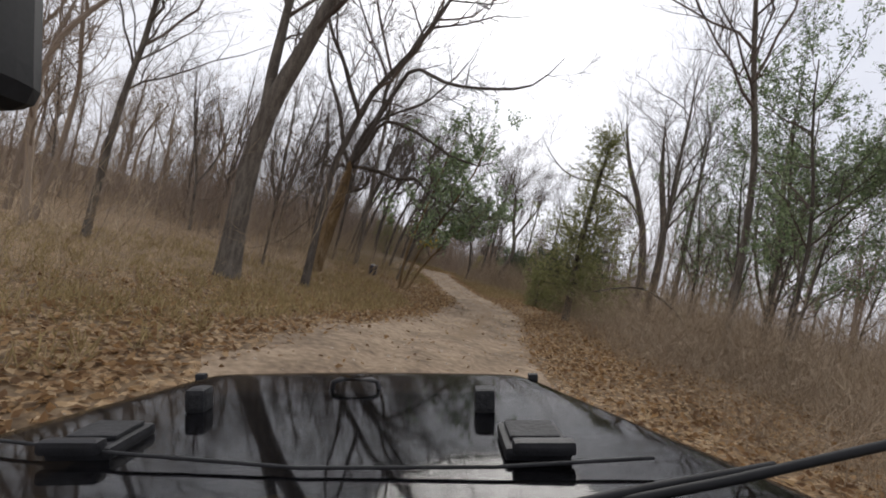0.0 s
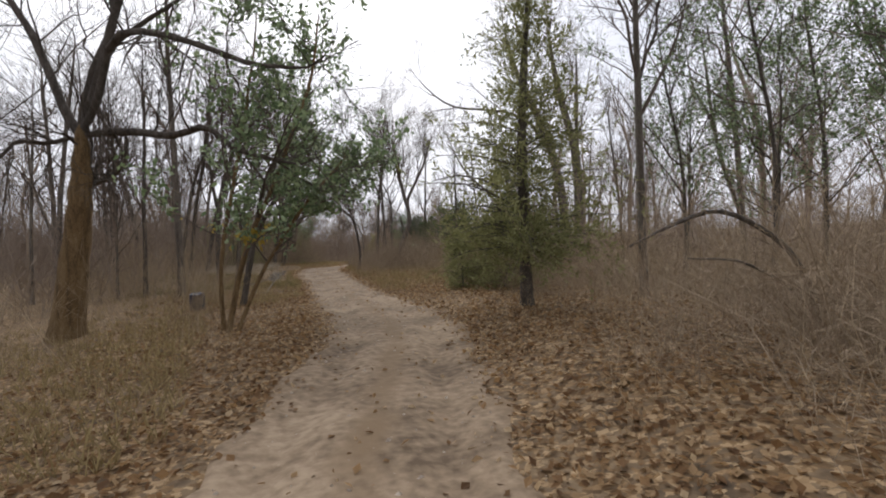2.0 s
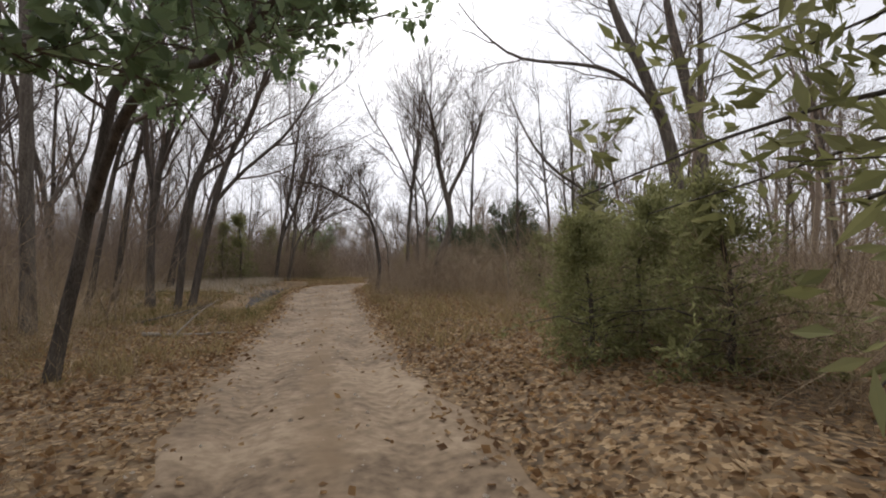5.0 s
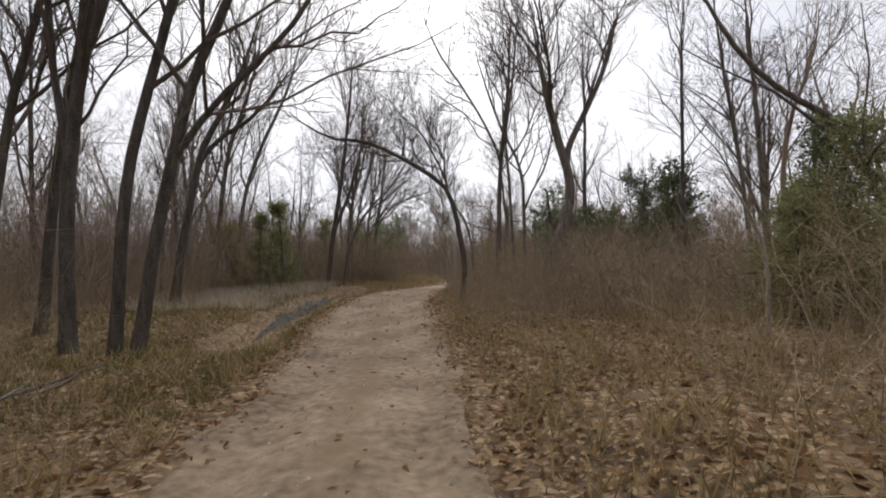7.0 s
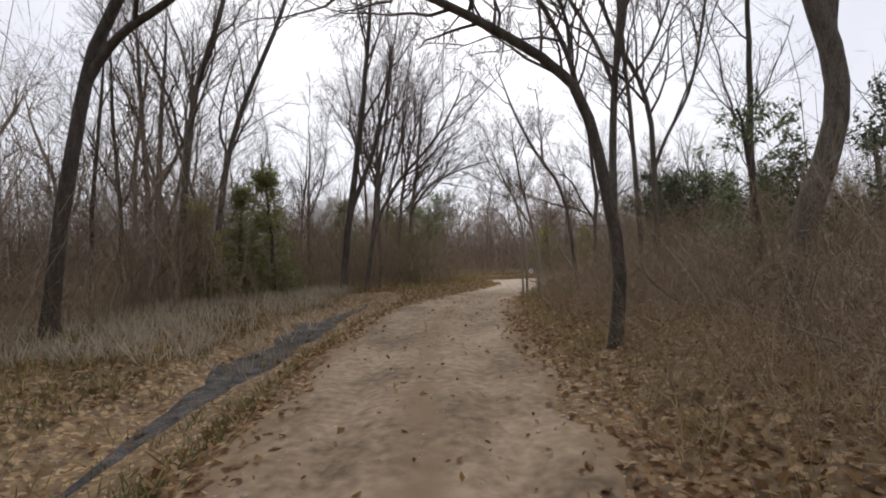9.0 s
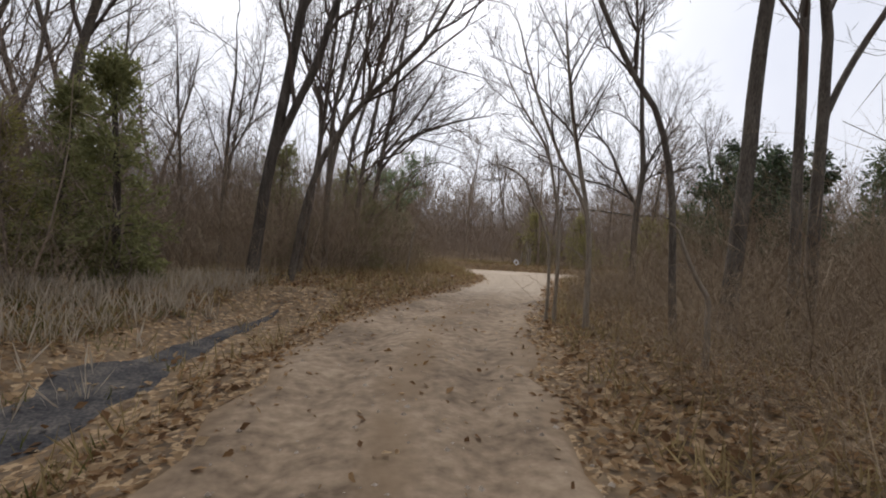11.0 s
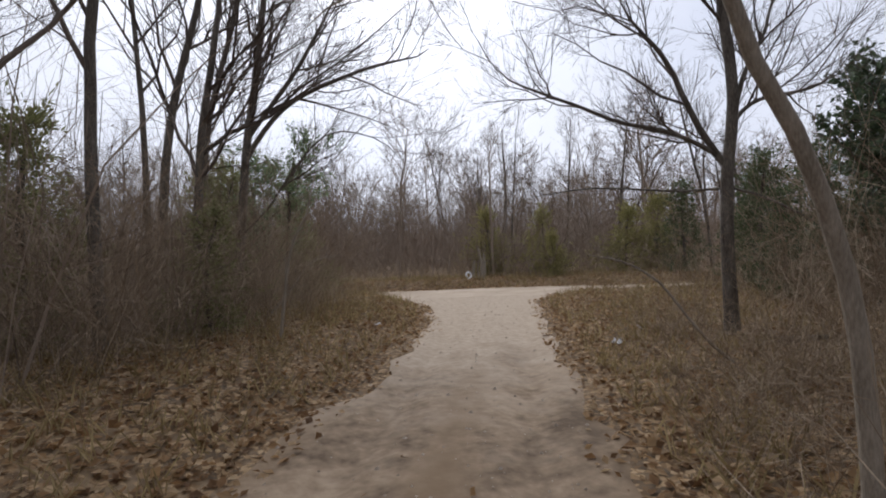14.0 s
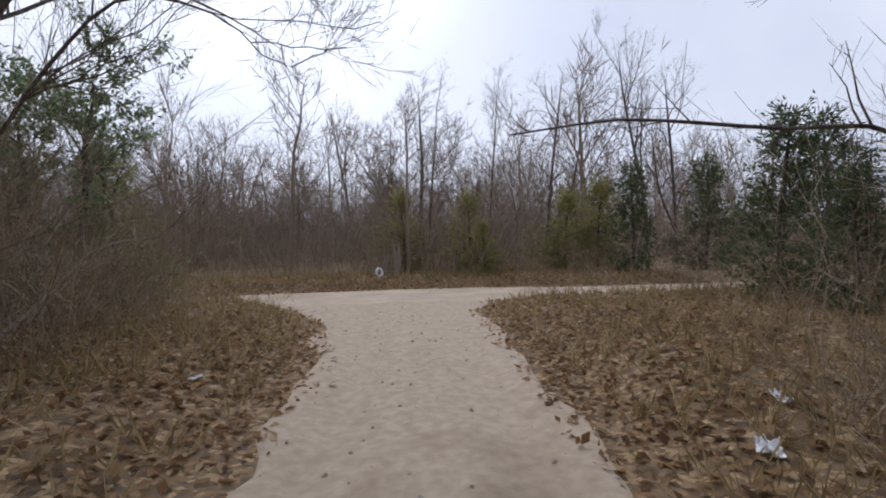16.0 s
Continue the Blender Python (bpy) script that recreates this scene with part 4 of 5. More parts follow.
bare_tree([(2.9, 50.4, 0), (2.98, 50.41, 0.7), (3.31, 50.33, 4.23), (3.79, 50.21, 6.72), (3.99, 50.16, 8.65)], 0.13, "straight dark bare tree at the back of a clump", 43, mat=BARK_DARK)
bare_tree([(2.4, 49.2, 0), (2.58, 49.16, 0.82), (3.17, 49.02, 4.63), (3.85, 48.85, 7.11)], 0.11, "slim leaning bare tree at the edge of a clump", 44, mat=BARK_DARK)

# evergreens
leafy_tree([[(5.1, 38.6, 0), (5.5, 38.5, 2.1), (5.8, 38.3, 3.8), (6.2, 38.1, 4.8)], [(5.6, 38.4, 2.4), (6.2, 37.5, 3.5), (6.9, 36.6, 3.9), (7.3, 36.0, 3.7)]], 0.1, "leaning broadleaved evergreen hanging over the verge", 52, leaf=0.14, per=7, limbs=10, limb_len=2.0,
           span=(0.5, 1), side=(0.8, 0, 0))
leafy_tree([[(20.2, 62.4, 0), (20.1, 62.4, 1.6), (20.0, 62.4, 3.1)], [(21.0, 62.5, 0), (21.2, 62.5, 3.1)]], 0.08, "dark dense evergreen tree behind roadside saplings", 75, leaf=0.12, per=7, limbs=13,
           limb_len=1.3, span=(0.15, 1), ext=0.4, up=0.1, mat=LEAF_DARK)
leafy_tree([[(21.9, 64.8, 0), (21.8, 64.7, 2.0), (21.7, 64.7, 3.6)], [(22.5, 65.0, 0), (22.8, 65.0, 3.4)]], 0.09, "dark dense evergreen tree beside the junction", 71, leaf=0.13, per=7, limbs=14,
           limb_len=1.7, span=(0.1, 1), ext=0.5, up=0.1, mat=LEAF_DARK)
leafy_tree([[(4.57, 33.1, 0), (5.0, 33.0, 1.8), (5.8, 32.9, 3.6), (6.5, 32.8, 5.6), (6.8, 32.8, 7.0)], [(4.5, 33.3, 0), (4.5, 33.2, 1.5), (4.8, 33.1, 3.2), (5.2, 33.0, 5.2), (5.4, 33.0, 6.9)],
            [(4.75, 33.0, 0), (5.3, 32.9, 1.2), (6.3, 32.8, 2.8), (7.3, 33.0, 3.9)]], 0.065,
           "multi-stemmed broadleaved evergreen with yellowing lower leaves", 51, leaf=0.16, per=6, limbs=14, limb_len=2.4, span=(0.22, 1), side=(0.3, -0.1, 0), yellow=5, ext=0.5, up=0.05, bark=BARK_TAN,
           branches=5, twigs=4, blades=1)
for i, (x, y, h, s) in enumerate([(14.2, 24.6, 9.5, 61), (12.6, 22.4, 8.5, 62), (15.6, 27.6, 8.0, 63), (16.8, 30.8, 7.5, 64), (13.6, 19.2, 8.0, 65), (19.5, 28.5, 9.0, 66)]):
    leafy_tree([[(x, y, 0), (x + 0.2, y, h * 0.45), (x - 0.1, y + 0.2, h * 0.8)], [(x + 0.3, y + 0.2, 0), (x + 0.9, y + 0.3, h * 0.5)]], 0.06,
               "tall thin evergreen with sparse small leaves", s, leaf=0.1, per=10 if i in (0, 1, 4) else 5, limbs=14, limb_len=2.8, span=(0.3, 1), up=0.2)
leafy_tree([[(22.6, 57.0, 0), (22.5, 56.9, 2.2), (22.3, 56.8, 4.0)], [(23.4, 57.2, 0), (23.8, 57.1, 3.8)]], 0.1, "dark dense evergreen in tall brush", 76, leaf=0.12, per=6, limbs=13, limb_len=1.7,
           span=(0.1, 1), ext=0.5, mat=LEAF_DARK)
leafy_tree([[(20.4, 54.6, 0), (20.4, 54.5, 2.2), (20.5, 54.4, 3.8)], [(21.2, 54.6, 0), (21.6, 54.5, 3.6)]], 0.1, "dark tangled evergreen with bare crooked limbs", 72, leaf=0.11, per=5, mat=LEAF_DARK, limbs=12, limb_len=1.7,
           span=(0.2, 1), ext=0.8)
leafy_tree([[(17.2, 54.7, 0), (17.0, 54.7, 2.0), (16.7, 54.7, 3.8)]], 0.07, "vine-hung bush with sparse dark leaves", 73, leaf=0.1, per=4, limbs=12, limb_len=1.3, span=(0.2, 1), ext=0.5)
leafy_tree([[(12.8, 76.0, 0), (12.9, 75.9, 2.0), (13.0, 75.8, 3.6)], [(12.2, 76.3, 0), (12.0, 76.4, 3.0)]], 0.08, "dense dark-green evergreen bush at the junction", 74, leaf=0.1, per=9, limbs=15, limb_len=1.9,
           span=(0.1, 1), ext=1.1)

cedar_a = conifer_meshes(81, 7.6, 5.2, CEDAR, 3.1, 0.17, 0.5, (15, 8), 1.75, (11.0, 30.45, gz(11.0, 30.45)))
cedar_b = conifer_meshes(82, 2.7, 3.4, CEDAR, 1.3, 0.04, 0.55, (15, 9))
cedar_c = conifer_meshes(83, 6.0, 5.0, CEDAR_DARK, 1.6, 0.03, 0.85, (9, 5))
cedar_d = conifer_meshes(84, 4.4, 4.8, CEDAR_YELLOW, 1.5, 0.03, 0.8, (11, 6))
cedar_e = conifer_meshes(85, 4.6, 4.2, CEDAR, 1.4, 0.03, 0.7, (12, 6))
cedar_g = conifer_meshes(87, 2.6, 3.0, CEDAR, 1.1, 0.03, 0.7, (10, 6))
cedar_h = conifer_meshes(88, 4.2, 2.7, CEDAR, 1.6, 0.03, 0.7, (12, 7))
CEDARS = [
    (cedar_a, 11.0, 30.45, 1.0, "tall feathery green cedar at the track's edge"),
    (cedar_b, 12.0, 35.7, 0.68, "low green cedar with spreading boughs"),
    (cedar_b, 13.4, 36.2, 0.8, "low green cedar with spreading boughs"),
    (cedar_b, 14.9, 36.9, 0.85, "low green cedar with spreading boughs"),
    (cedar_b, 12.9, 34.4, 0.8, "low green cedar with spreading boughs"),
    (cedar_b, 16.6, 39.0, 1.1, "low green cedar with spreading boughs"),
    (cedar_b, 16.2, 41.0, 0.9, "low green cedar with spreading boughs"),
    (cedar_e, 17.2, 39.4, 0.5, "dense green cedar thicket"),
    (cedar_g, 17.3, 45.4, 0.85, "olive-green cedar in tan brush"),
    (cedar_g, 17.9, 44.0, 0.9, "olive-green cedar in tan brush"),
    (cedar_g, 18.6, 43.3, 1.0, "olive-green cedar in tan brush"),
    (cedar_g, 19.6, 44.6, 1.0, "olive-green cedar in tan brush"),
    (cedar_g, 20.3, 47.8, 1.1, "olive-green cedar in tan brush"),
    (cedar_e, 18.4, 42.6, 0.5, "dense green cedar thicket"),
    (cedar_h, 5.6, 62.9, 0.85, "yellow-green cedar beyond open grass"),
    (cedar_h, 6.5, 62.6, 0.95, "yellow-green cedar beyond open grass"),
    (cedar_d, 4.0, 63.8, 0.7, "yellow-green cedar beyond open grass"),
    (cedar_e, 11.4, 69.8, 0.5, "green cedar in roadside brush"),
    (cedar_e, 8.4, 70.6, 0.9, "green cedar in roadside brush"),
    (cedar_c, 25.0, 69.4, 0.6, "dark dense cedar beside the junction"),
    (cedar_c, 27.9, 69.8, 0.68, "dark dense cedar beside the junction"),
    (cedar_c, 23.4, 67.6, 0.4, "low dark cedar beside the junction"),
    (cedar_d, 25.2, 80.0, 0.45, "yellow-green cedar beyond the gravel lane"),
    (cedar_d, 30.5, 79.0, 0.8, "yellow-green cedar beyond the gravel lane"),
    (cedar_e, 11.2, 75.0, 0.8, "green cedar in roadside brush"),
    (cedar_e, 13.2, 78.4, 0.8, "green cedar at the junction's corner"),
    (cedar_c, 24.6, 63.0, 0.65, "dark dense cedar beside the junction"),
    (cedar_c, 24.2, 65.8, 0.7, "dark dense cedar beside the junction"),
    (cedar_c, 26.4, 67.0, 0.7, "dark dense cedar beside the junction"),
    (cedar_d, 26.4, 82.8, 0.75, "yellow-green cedar beyond the gravel lane"),
    (cedar_d, 28.9, 79.4, 0.7, "yellow-green cedar beyond the gravel lane"),
    (cedar_c, 29.8, 76.6, 0.65, "dark green cedar beyond the gravel lane"),
    (cedar_d, 24.2, 85.2, 0.8, "yellow-green cedar beyond the gravel lane"),
    (cedar_c, 32.4, 75.4, 0.7, "dark green cedar beyond the gravel lane"),
    (cedar_e, 10.6, 78.0, 1.0, "green cedar at the junction's corner"),
    (cedar_c, 20.8, 53.0, 0.7, "dark cedar in dense undergrowth"),
    (cedar_c, 23.0, 49.6, 0.8, "dark cedar in dense undergrowth"),
    (cedar_c, 19.2, 56.0, 0.5, "dark cedar in dense undergrowth"),
    (cedar_e, 20.6, 46.6, 0.9, "green cedar in dense undergrowth"),
]
for k, (meshes, x, y, s, label) in enumerate(CEDARS):
    place_pair("cedar", meshes, x, y, label, "tree", "cedars", k * 1.9, s, ("trunk", "branchwork", "foliage"))

# ---- woodland beyond the verges ----
rng = np.random.RandomState(7)
HEROES = np.array([(o.location.x, o.location.y) for o in scene.objects if o.type == "EMPTY"])


def free_spots(n, lo, hi, gap, seed, box=(-45, 70, -25, 125)):
    """Random places between lo and hi metres from the tracks, gap apart from one another and from placed trees."""
    r = np.random.RandomState(seed)
    got = []
    while len(got) < n:
        x, y = r.uniform(box[0], box[1], 4000), r.uniform(box[2], box[3], 4000)
        d, i = line_distance(track, x, y)
        dc, ic = line_distance(cross, x, y)
        off = np.minimum(np.abs(d) - track[i, 2], np.abs(dc) - cross[ic, 2])
        clear = (x > 1.5) & (x < 8.5) & (y > 45) & (y < 60) & (r.uniform(0, 1, len(x)) < 0.8)
        clear = clear | ((x > -14) & (x < 3.5) & (y < 44) & (r.uniform(0, 1, len(x)) < 0.7))
        clear = clear | ((x > 10) & (x < 17) & (y > 38) & (y < 47) & (r.uniform(0, 1, len(x)) < 0.4))
        ok = (off > lo) & (off < hi) & ~clear
        added = 0
        for p in np.c_[x, y][ok]:
            if gap and ((len(got) and min(np.hypot(*(np.array(got[-400:]) - p).T)) < gap) or np.hypot(*(HEROES - p).T).min() < gap):
                continue
            got.append(p)
            added += 1
            if len(got) >= n:
                break
        if not added:
            break
    return np.array(got)


variants = [generic_tree_meshes(100 + k, h, r, f) for k, (h, r, f) in enumerate([(9.5, 0.075, 0), (11.5, 0.11, 1), (10.5, 0.09, 0), (12.5, 0.13, 1), (8.0, 0.07, 1), (11, 0.095, 0)])]
LABELS = ["slim bare woodland tree", "forked bare woodland tree", "straight bare woodland tree", "tall forked bare woodland tree", "small forked bare tree", "straight grey bare tree"]
for k, (x, y) in enumerate(np.concatenate([free_spots(54, 6.0, 24, 1.6, 21, (-18, 46, 24, 104)), free_spots(12, 7.0, 18, 1.6, 22, (-14, 4, 32, 62)), free_spots(9, 4.0, 13, 1.2, 24, (-3, 9, 60, 82))])):
    v = k % 6
    place_pair("woodland_tree", variants[v], x, y, LABELS[v], "tree", "woodland trees", rng.uniform(0, 6.28), rng.uniform(0.75, 1.1))


def scatter(templates, spots, sizes, seed, squash=0.0):
    """Turns and sizes templates (vertices, quads) onto spots and joins them."""
    r = np.random.RandomState(seed)
    s = Soup()
    z = ground_z(spots[:, 0], spots[:, 1])
    for k, (x, y) in enumerate(spots):
        v, q = templates[r.randint(len(templates))]
        a, g = r.uniform(0, 6.283), r.uniform(*sizes)
        c, sn = math.cos(a) * g, math.sin(a) * g
        w = np.stack([v[:, 0] * c - v[:, 1] * sn + x, v[:, 0] * sn + v[:, 1] * c + y, v[:, 2] * g * (1 + r.uniform(-squash, squash)) + z[k]], 1)
        s.add(w, q)
    return s.arrays()


def far_tree(seed, low, high, limbs, angle):
    r = np.random.RandomState(seed)
    h = r.uniform(low, high)
    q, rr = stem([(0, 0, -0.3), (r.normal(0, 0.3), r.normal(0, 0.3), h * 0.45), (r.normal(0, 0.7), r.normal(0, 0.7), h * 0.75)], 0.011 * h, r, h * 0.15, 0.08)
    s = Soup()
    s.add(*tubes(q[None], rr[None], 5))
    A, SA = sprout(q[None], rr[None], limbs, (0.25, 1), h * 0.34, angle, 0.25, 5, r, rmin=0.014, curl=0.35, fade=0.45)
    s.add(*tubes(A, SA, 3))
    B, SB = sprout(A, SA, 6, (0.15, 1), h * 0.17, 40, 0.15, 3, r, rmin=0.009, fade=0.3)
    s.add(*ribbons(B, SB[:, 0] * 2.4, r))
    s.add(*twig_kites(B, 4, h * 0.09, 0.025, r, 0.15, 0.6))
    return s.arrays()


def brush(name, spots, heights, stems, twigs, width, spread, seed, mat, label, category):
    """Many-stemmed leafless shrubs: bent canes with two orders of side twigs, all joined."""
    r = np.random.RandomState(seed)
    n = len(spots)
    h = np.repeat(r.uniform(*heights, n) * (1 + 0.3 * waves(spots[:, 0], spots[:, 1], 0.5, seed)), stems)
    m = len(h)
    z = np.repeat(ground_z(spots[:, 0], spots[:, 1]), stems)
    root = np.c_[np.repeat(spots, stems, 0) + r.normal(0, 0.3, (m, 2)), z - 0.05]
    az, tilt = r.uniform(0, 6.283, m), np.minimum(np.abs(r.normal(0, spread, m)), 1.0)
    d = unit(np.stack([np.cos(az) * tilt, np.sin(az) * tilt, np.ones(m)], 1))
    L = h * r.uniform(0.45, 1.1, m)
    s = np.linspace(0, 1, 5)
    bend = np.stack([np.cos(az), np.sin(az), -0.45 * np.ones(m)], 1) * r.uniform(-0.1, 0.38, m)[:, None]
    P = root[:, None] + L[:, None, None] * (s[None, :, None] * d[:, None] + (s**2)[None, :, None] * bend[:, None])
    P[:, 1:] += r.normal(0, 1, P[:, 1:].shape) * (0.04 * L)[:, None, None]
    o = Soup()
    o.add(*ribbons(P, width * (0.75 + 0.22 * L), r))
    v, q = twig_kites(P, twigs, np.repeat(L, twigs) * 0.34, width * 0.75, r, 0.1, 0.75, 0.12)
    o.add(v, q)
    ends = np.stack([v[0::4], v[2::4]], 1)
    o.add(*twig_kites(ends, 2, np.repeat(L, twigs * 2) * 0.15, width * 0.6, r, 0.1, 0.6))
    stuff(name, o.arrays(), mat, label, category)


def stuff(name, arrays, mat, label, category):
    ob = new(name, mesh_from(name, *arrays, mat, False))
    tagged(ob, label, category, kind="stuff")


far_tall = [far_tree(200 + k, 8.5, 12.0, 13, 42) for k in range(6)]
far_round = [far_tree(220 + k, 5.0, 8.0, 15, 52) for k in range(6)]
WEST, EAST, NORTH = (-26, 9, 26, 100), (14, 62, 24, 82), (-6, 62, 79, 122)
woods = np.concatenate([free_spots(64, 11, 50, 0, 31, WEST), free_spots(52, 11, 50, 0, 33, EAST)])
stuff("far_woods", scatter(far_tall, woods, (0.65, 1.0), 32), FAR_TWIG, "distant bare grey-brown woods", "woods")
stuff("far_woods", scatter(far_round, free_spots(170, 3.5, 50, 0, 35, NORTH), (0.9, 1.3), 36), FAR_TWIG, "low round-crowned bare woods beyond the lane", "woods")
brush("undergrowth", np.concatenate([free_spots(600, 0.7, 6, 0, 41, (-8, 30, 18, 86)), free_spots(130, 1.0, 5, 0, 66, (11, 18, 42, 60))]), (0.5, 1.4), 6, 5, 0.006, 0.45, 42, BRUSH_HAZED, "tangled brown leafless undergrowth along the verges", "undergrowth")
thickets = np.concatenate([free_spots(620, 2.6, 10, 0, 45, (-8, 32, 18, 86)), free_spots(70, 1.6, 9, 0, 47, (14, 32, 52, 74)),
                           free_spots(90, 2.6, 10, 0, 48, (10, 26, 20, 46)), free_spots(110, 2.2, 12, 0, 65, (12, 27, 47, 63))])
brush("tall_thicket", free_spots(170, 2.2, 9, 0, 46, (6, 15.8, 66, 80)), (1.8, 4.0), 12, 10, 0.007, 0.7, 60, BRUSH, "tall tangled brown brush at the junction", "thicket")
brush("vine_thicket", np.concatenate([free_spots(150, 0.8, 3.0, 0, 71, (11, 19, 47, 64)), free_spots(60, 0.8, 3.0, 0, 75, (12, 20, 58, 66))]),
      (0.45, 1.25), 12, 8, 0.006, 0.7, 74, BRUSH, "low tangle of dry stalks and leafless brush", "thicket")
brush("vine_thicket", free_spots(170, 3.2, 7.5, 0, 77, (11, 24, 46, 66)), (1.3, 2.8), 12, 9, 0.007, 0.6, 76, BRUSH, "dense tangle of vines and leafless brush", "thicket")
brush("vine_thicket", free_spots(150, 1.5, 6.5, 0, 80, (5, 14, 12, 25)), (1.0, 2.5), 12, 9, 0.007, 0.6, 81, BRUSH, "dense brown brush beside the first bend", "thicket")
brush("vine_thicket", free_spots(150, 2.6, 8, 0, 72, (9, 21, 20, 36)), (0.9, 2.3), 12, 9, 0.006, 0.7, 78, BRUSH, "brown tangle of leafless brush", "thicket")
brush("vine_thicket", free_spots(120, 2.0, 9, 0, 73, (-9, 4, 40, 66)), (0.9, 2.4), 11, 8, 0.007, 0.6, 82, BRUSH_HAZED, "tan tangle of leafless brush", "thicket")
# the southern thickets take the lighter tan with haze in its colour
south = thickets[:, 1] < 47
brush("thicket", thickets[south], (1.3, 3.1), 10, 6, 0.009, 0.36, 50, BRUSH_HAZED, "head-high tan leafless thicket", "thicket")
brush("thicket", thickets[~south], (1.3, 3.1), 10, 6, 0.009, 0.42, 79, BRUSH, "head-high brown leafless thicket", "thicket")
deep = np.concatenate([free_spots(420, 8, 36, 0, 43, WEST), free_spots(360, 8, 40, 0, 53, EAST), free_spots(640, 2.2, 30, 0, 54, NORTH), free_spots(260, 6, 30, 0, 56, (2, 46, 84, 112)), free_spots(380, 4, 26, 0, 55, (-14, 7, 40, 84))])
brush("far_undergrowth", free_spots(230, 7, 32, 0, 59, (4, 46, 86, 114)), (4.5, 7.5), 8, 6, 0.022, 0.4, 61, FAR_TWIG, "tall hazy brush behind the gravel lane", "undergrowth")
brush("far_undergrowth", deep, (2.6, 5.2), 7, 4, 0.021, 0.32, 44, FAR_TWIG, "dense brown brush deep in the woods", "undergrowth")
brush("far_undergrowth", np.concatenate([free_spots(200, 6, 26, 0, 62, (-14, 5, 54, 88)), free_spots(80, 3, 14, 0, 64, (2, 11, 66, 80)), free_spots(130, 5, 16, 0, 67, (-12, 4, 56, 80))]), (4.2, 6.5), 7, 5, 0.018, 0.3, 63, FAR_TWIG, "tall brown saplings behind the clearing", "undergrowth")
ring = np.random.RandomState(57)
ra, rd = ring.uniform(0, 6.283, 1100), ring.uniform(42, 95, 1100)
ring_spots = np.c_[12 + rd * np.sin(ra), 52 + rd * np.cos(ra)][np.cos(ra) > -0.75]
brush("far_thicket", ring_spots, (4.5, 8.0), 6, 4, 0.06, 0.28, 58, FAR_TWIG, "distant haze of bare brown woods", "woods")


# ---- ground cover ----
def litter(n, lo, hi, power, size, seed, box, fade=0.05):
    r = np.random.RandomState(seed)
    x, y = r.uniform(box[0], box[1], n * 6), r.uniform(box[2], box[3], n * 6)
    d, i = line_distance(track, x, y)
    dc, ic = line_distance(cross, x, y)
    off = np.minimum(np.abs(d) - track[i, 2], np.abs(dc) - cross[ic, 2])
    p = np.clip((off - lo) / fade, 0, 1) ** 1.6 * (1 - np.clip((off - lo) / (hi - lo), 0, 1)) ** power
    p = p * (0.6 + 0.4 * (waves(x, y, 1.3, seed) > -0.25))
    p = p * np.where((y > 63) & (off < -0.25), 0.12, 1)
    dd, _ = line_distance(ditch, x, y)
    p = p * np.where((np.abs(dd) < 0.85) & (y > 49.5), 0.12, 1)
    pick = r.uniform(0, 1, len(x)) < p
    return x[pick][:n], y[pick][:n], r


def leaf_litter(n, lo, hi, power, size, seed, box, fade=0.05):
    x, y, r = litter(n, lo, hi, power, size, seed, box, fade)
    c = np.c_[x, y, ground_z(x, y) + r.uniform(0.004, 0.03, len(x))]
    nrm = unit(np.array([0, 0, 1.0]) + r.normal(0, 0.45, (len(x), 3)))
    d = rand_dirs(r, len(x), 0.2)
    d = unit(d - (d * nrm).sum(-1, keepdims=True) * nrm)
    s = size * r.uniform(0.6, 1.4, len(x))
    return kites(c, d, nrm, s, s * r.uniform(0.45, 0.8, len(x)))


def grass(n, lo, hi, power, height, seed, box, per=7, lean=0.5):
    x, y, r = litter(n, lo, hi, power, 0, seed, box)
    x, y = np.repeat(x, per), np.repeat(y, per)
    x, y = x + r.normal(0, 0.06, len(x)), y + r.normal(0, 0.06, len(y))
    c = np.c_[x, y, ground_z(x, y) - 0.02]
    d = unit(np.array([0, 0, 1.0]) + r.normal(0, lean, (len(x), 3)) * np.array([1, 1, 0.2]))
    h = height * r.uniform(0.4, 1.2, len(x))
    return kites(c, d, rand_dirs(r, len(x), 0.3), h, h * 0.045 + 0.004)


stuff("fallen_leaves", leaf_litter(150000, -0.45, 6.5, 0.9, 0.088, 51, (-6, 30, 12, 84), 0.75), LITTER, "fallen dry brown leaves on the verges", "leaves")
stuff("track_leaves", leaf_litter(2600, -1.8, -0.2, 0.3, 0.08, 52, (-4, 20, 14, 66)), LITTER, "scattered dry leaves on the dirt track", "leaves")
stuff("dry_grass", grass(7000, 0.3, 8, 0.9, 0.3, 53, (-6, 30, 38, 86)), GRASS, "tufts of dry tan grass along the track", "grass")
stuff("winter_grass", grass(3600, 0.5, 14, 0.5, 0.26, 56, (-9, 4, 17, 38), 7, 0.5), GRASS, "short tan winter grass", "grass")
stuff("tall_dry_grass", grass(900, 1.2, 7, 0.5, 0.38, 57, (2, 9, 54, 64), 8, 0.4), GRASS_PALE, "tall pale dry grass beyond the ditch", "grass")
stuff("weedy_grass", grass(2600, 0.3, 8, 0.6, 0.17, 54, (-4, 9, 44, 61), 9), GRASS_GREEN, "short green and tan weeds in a clearing", "grass")


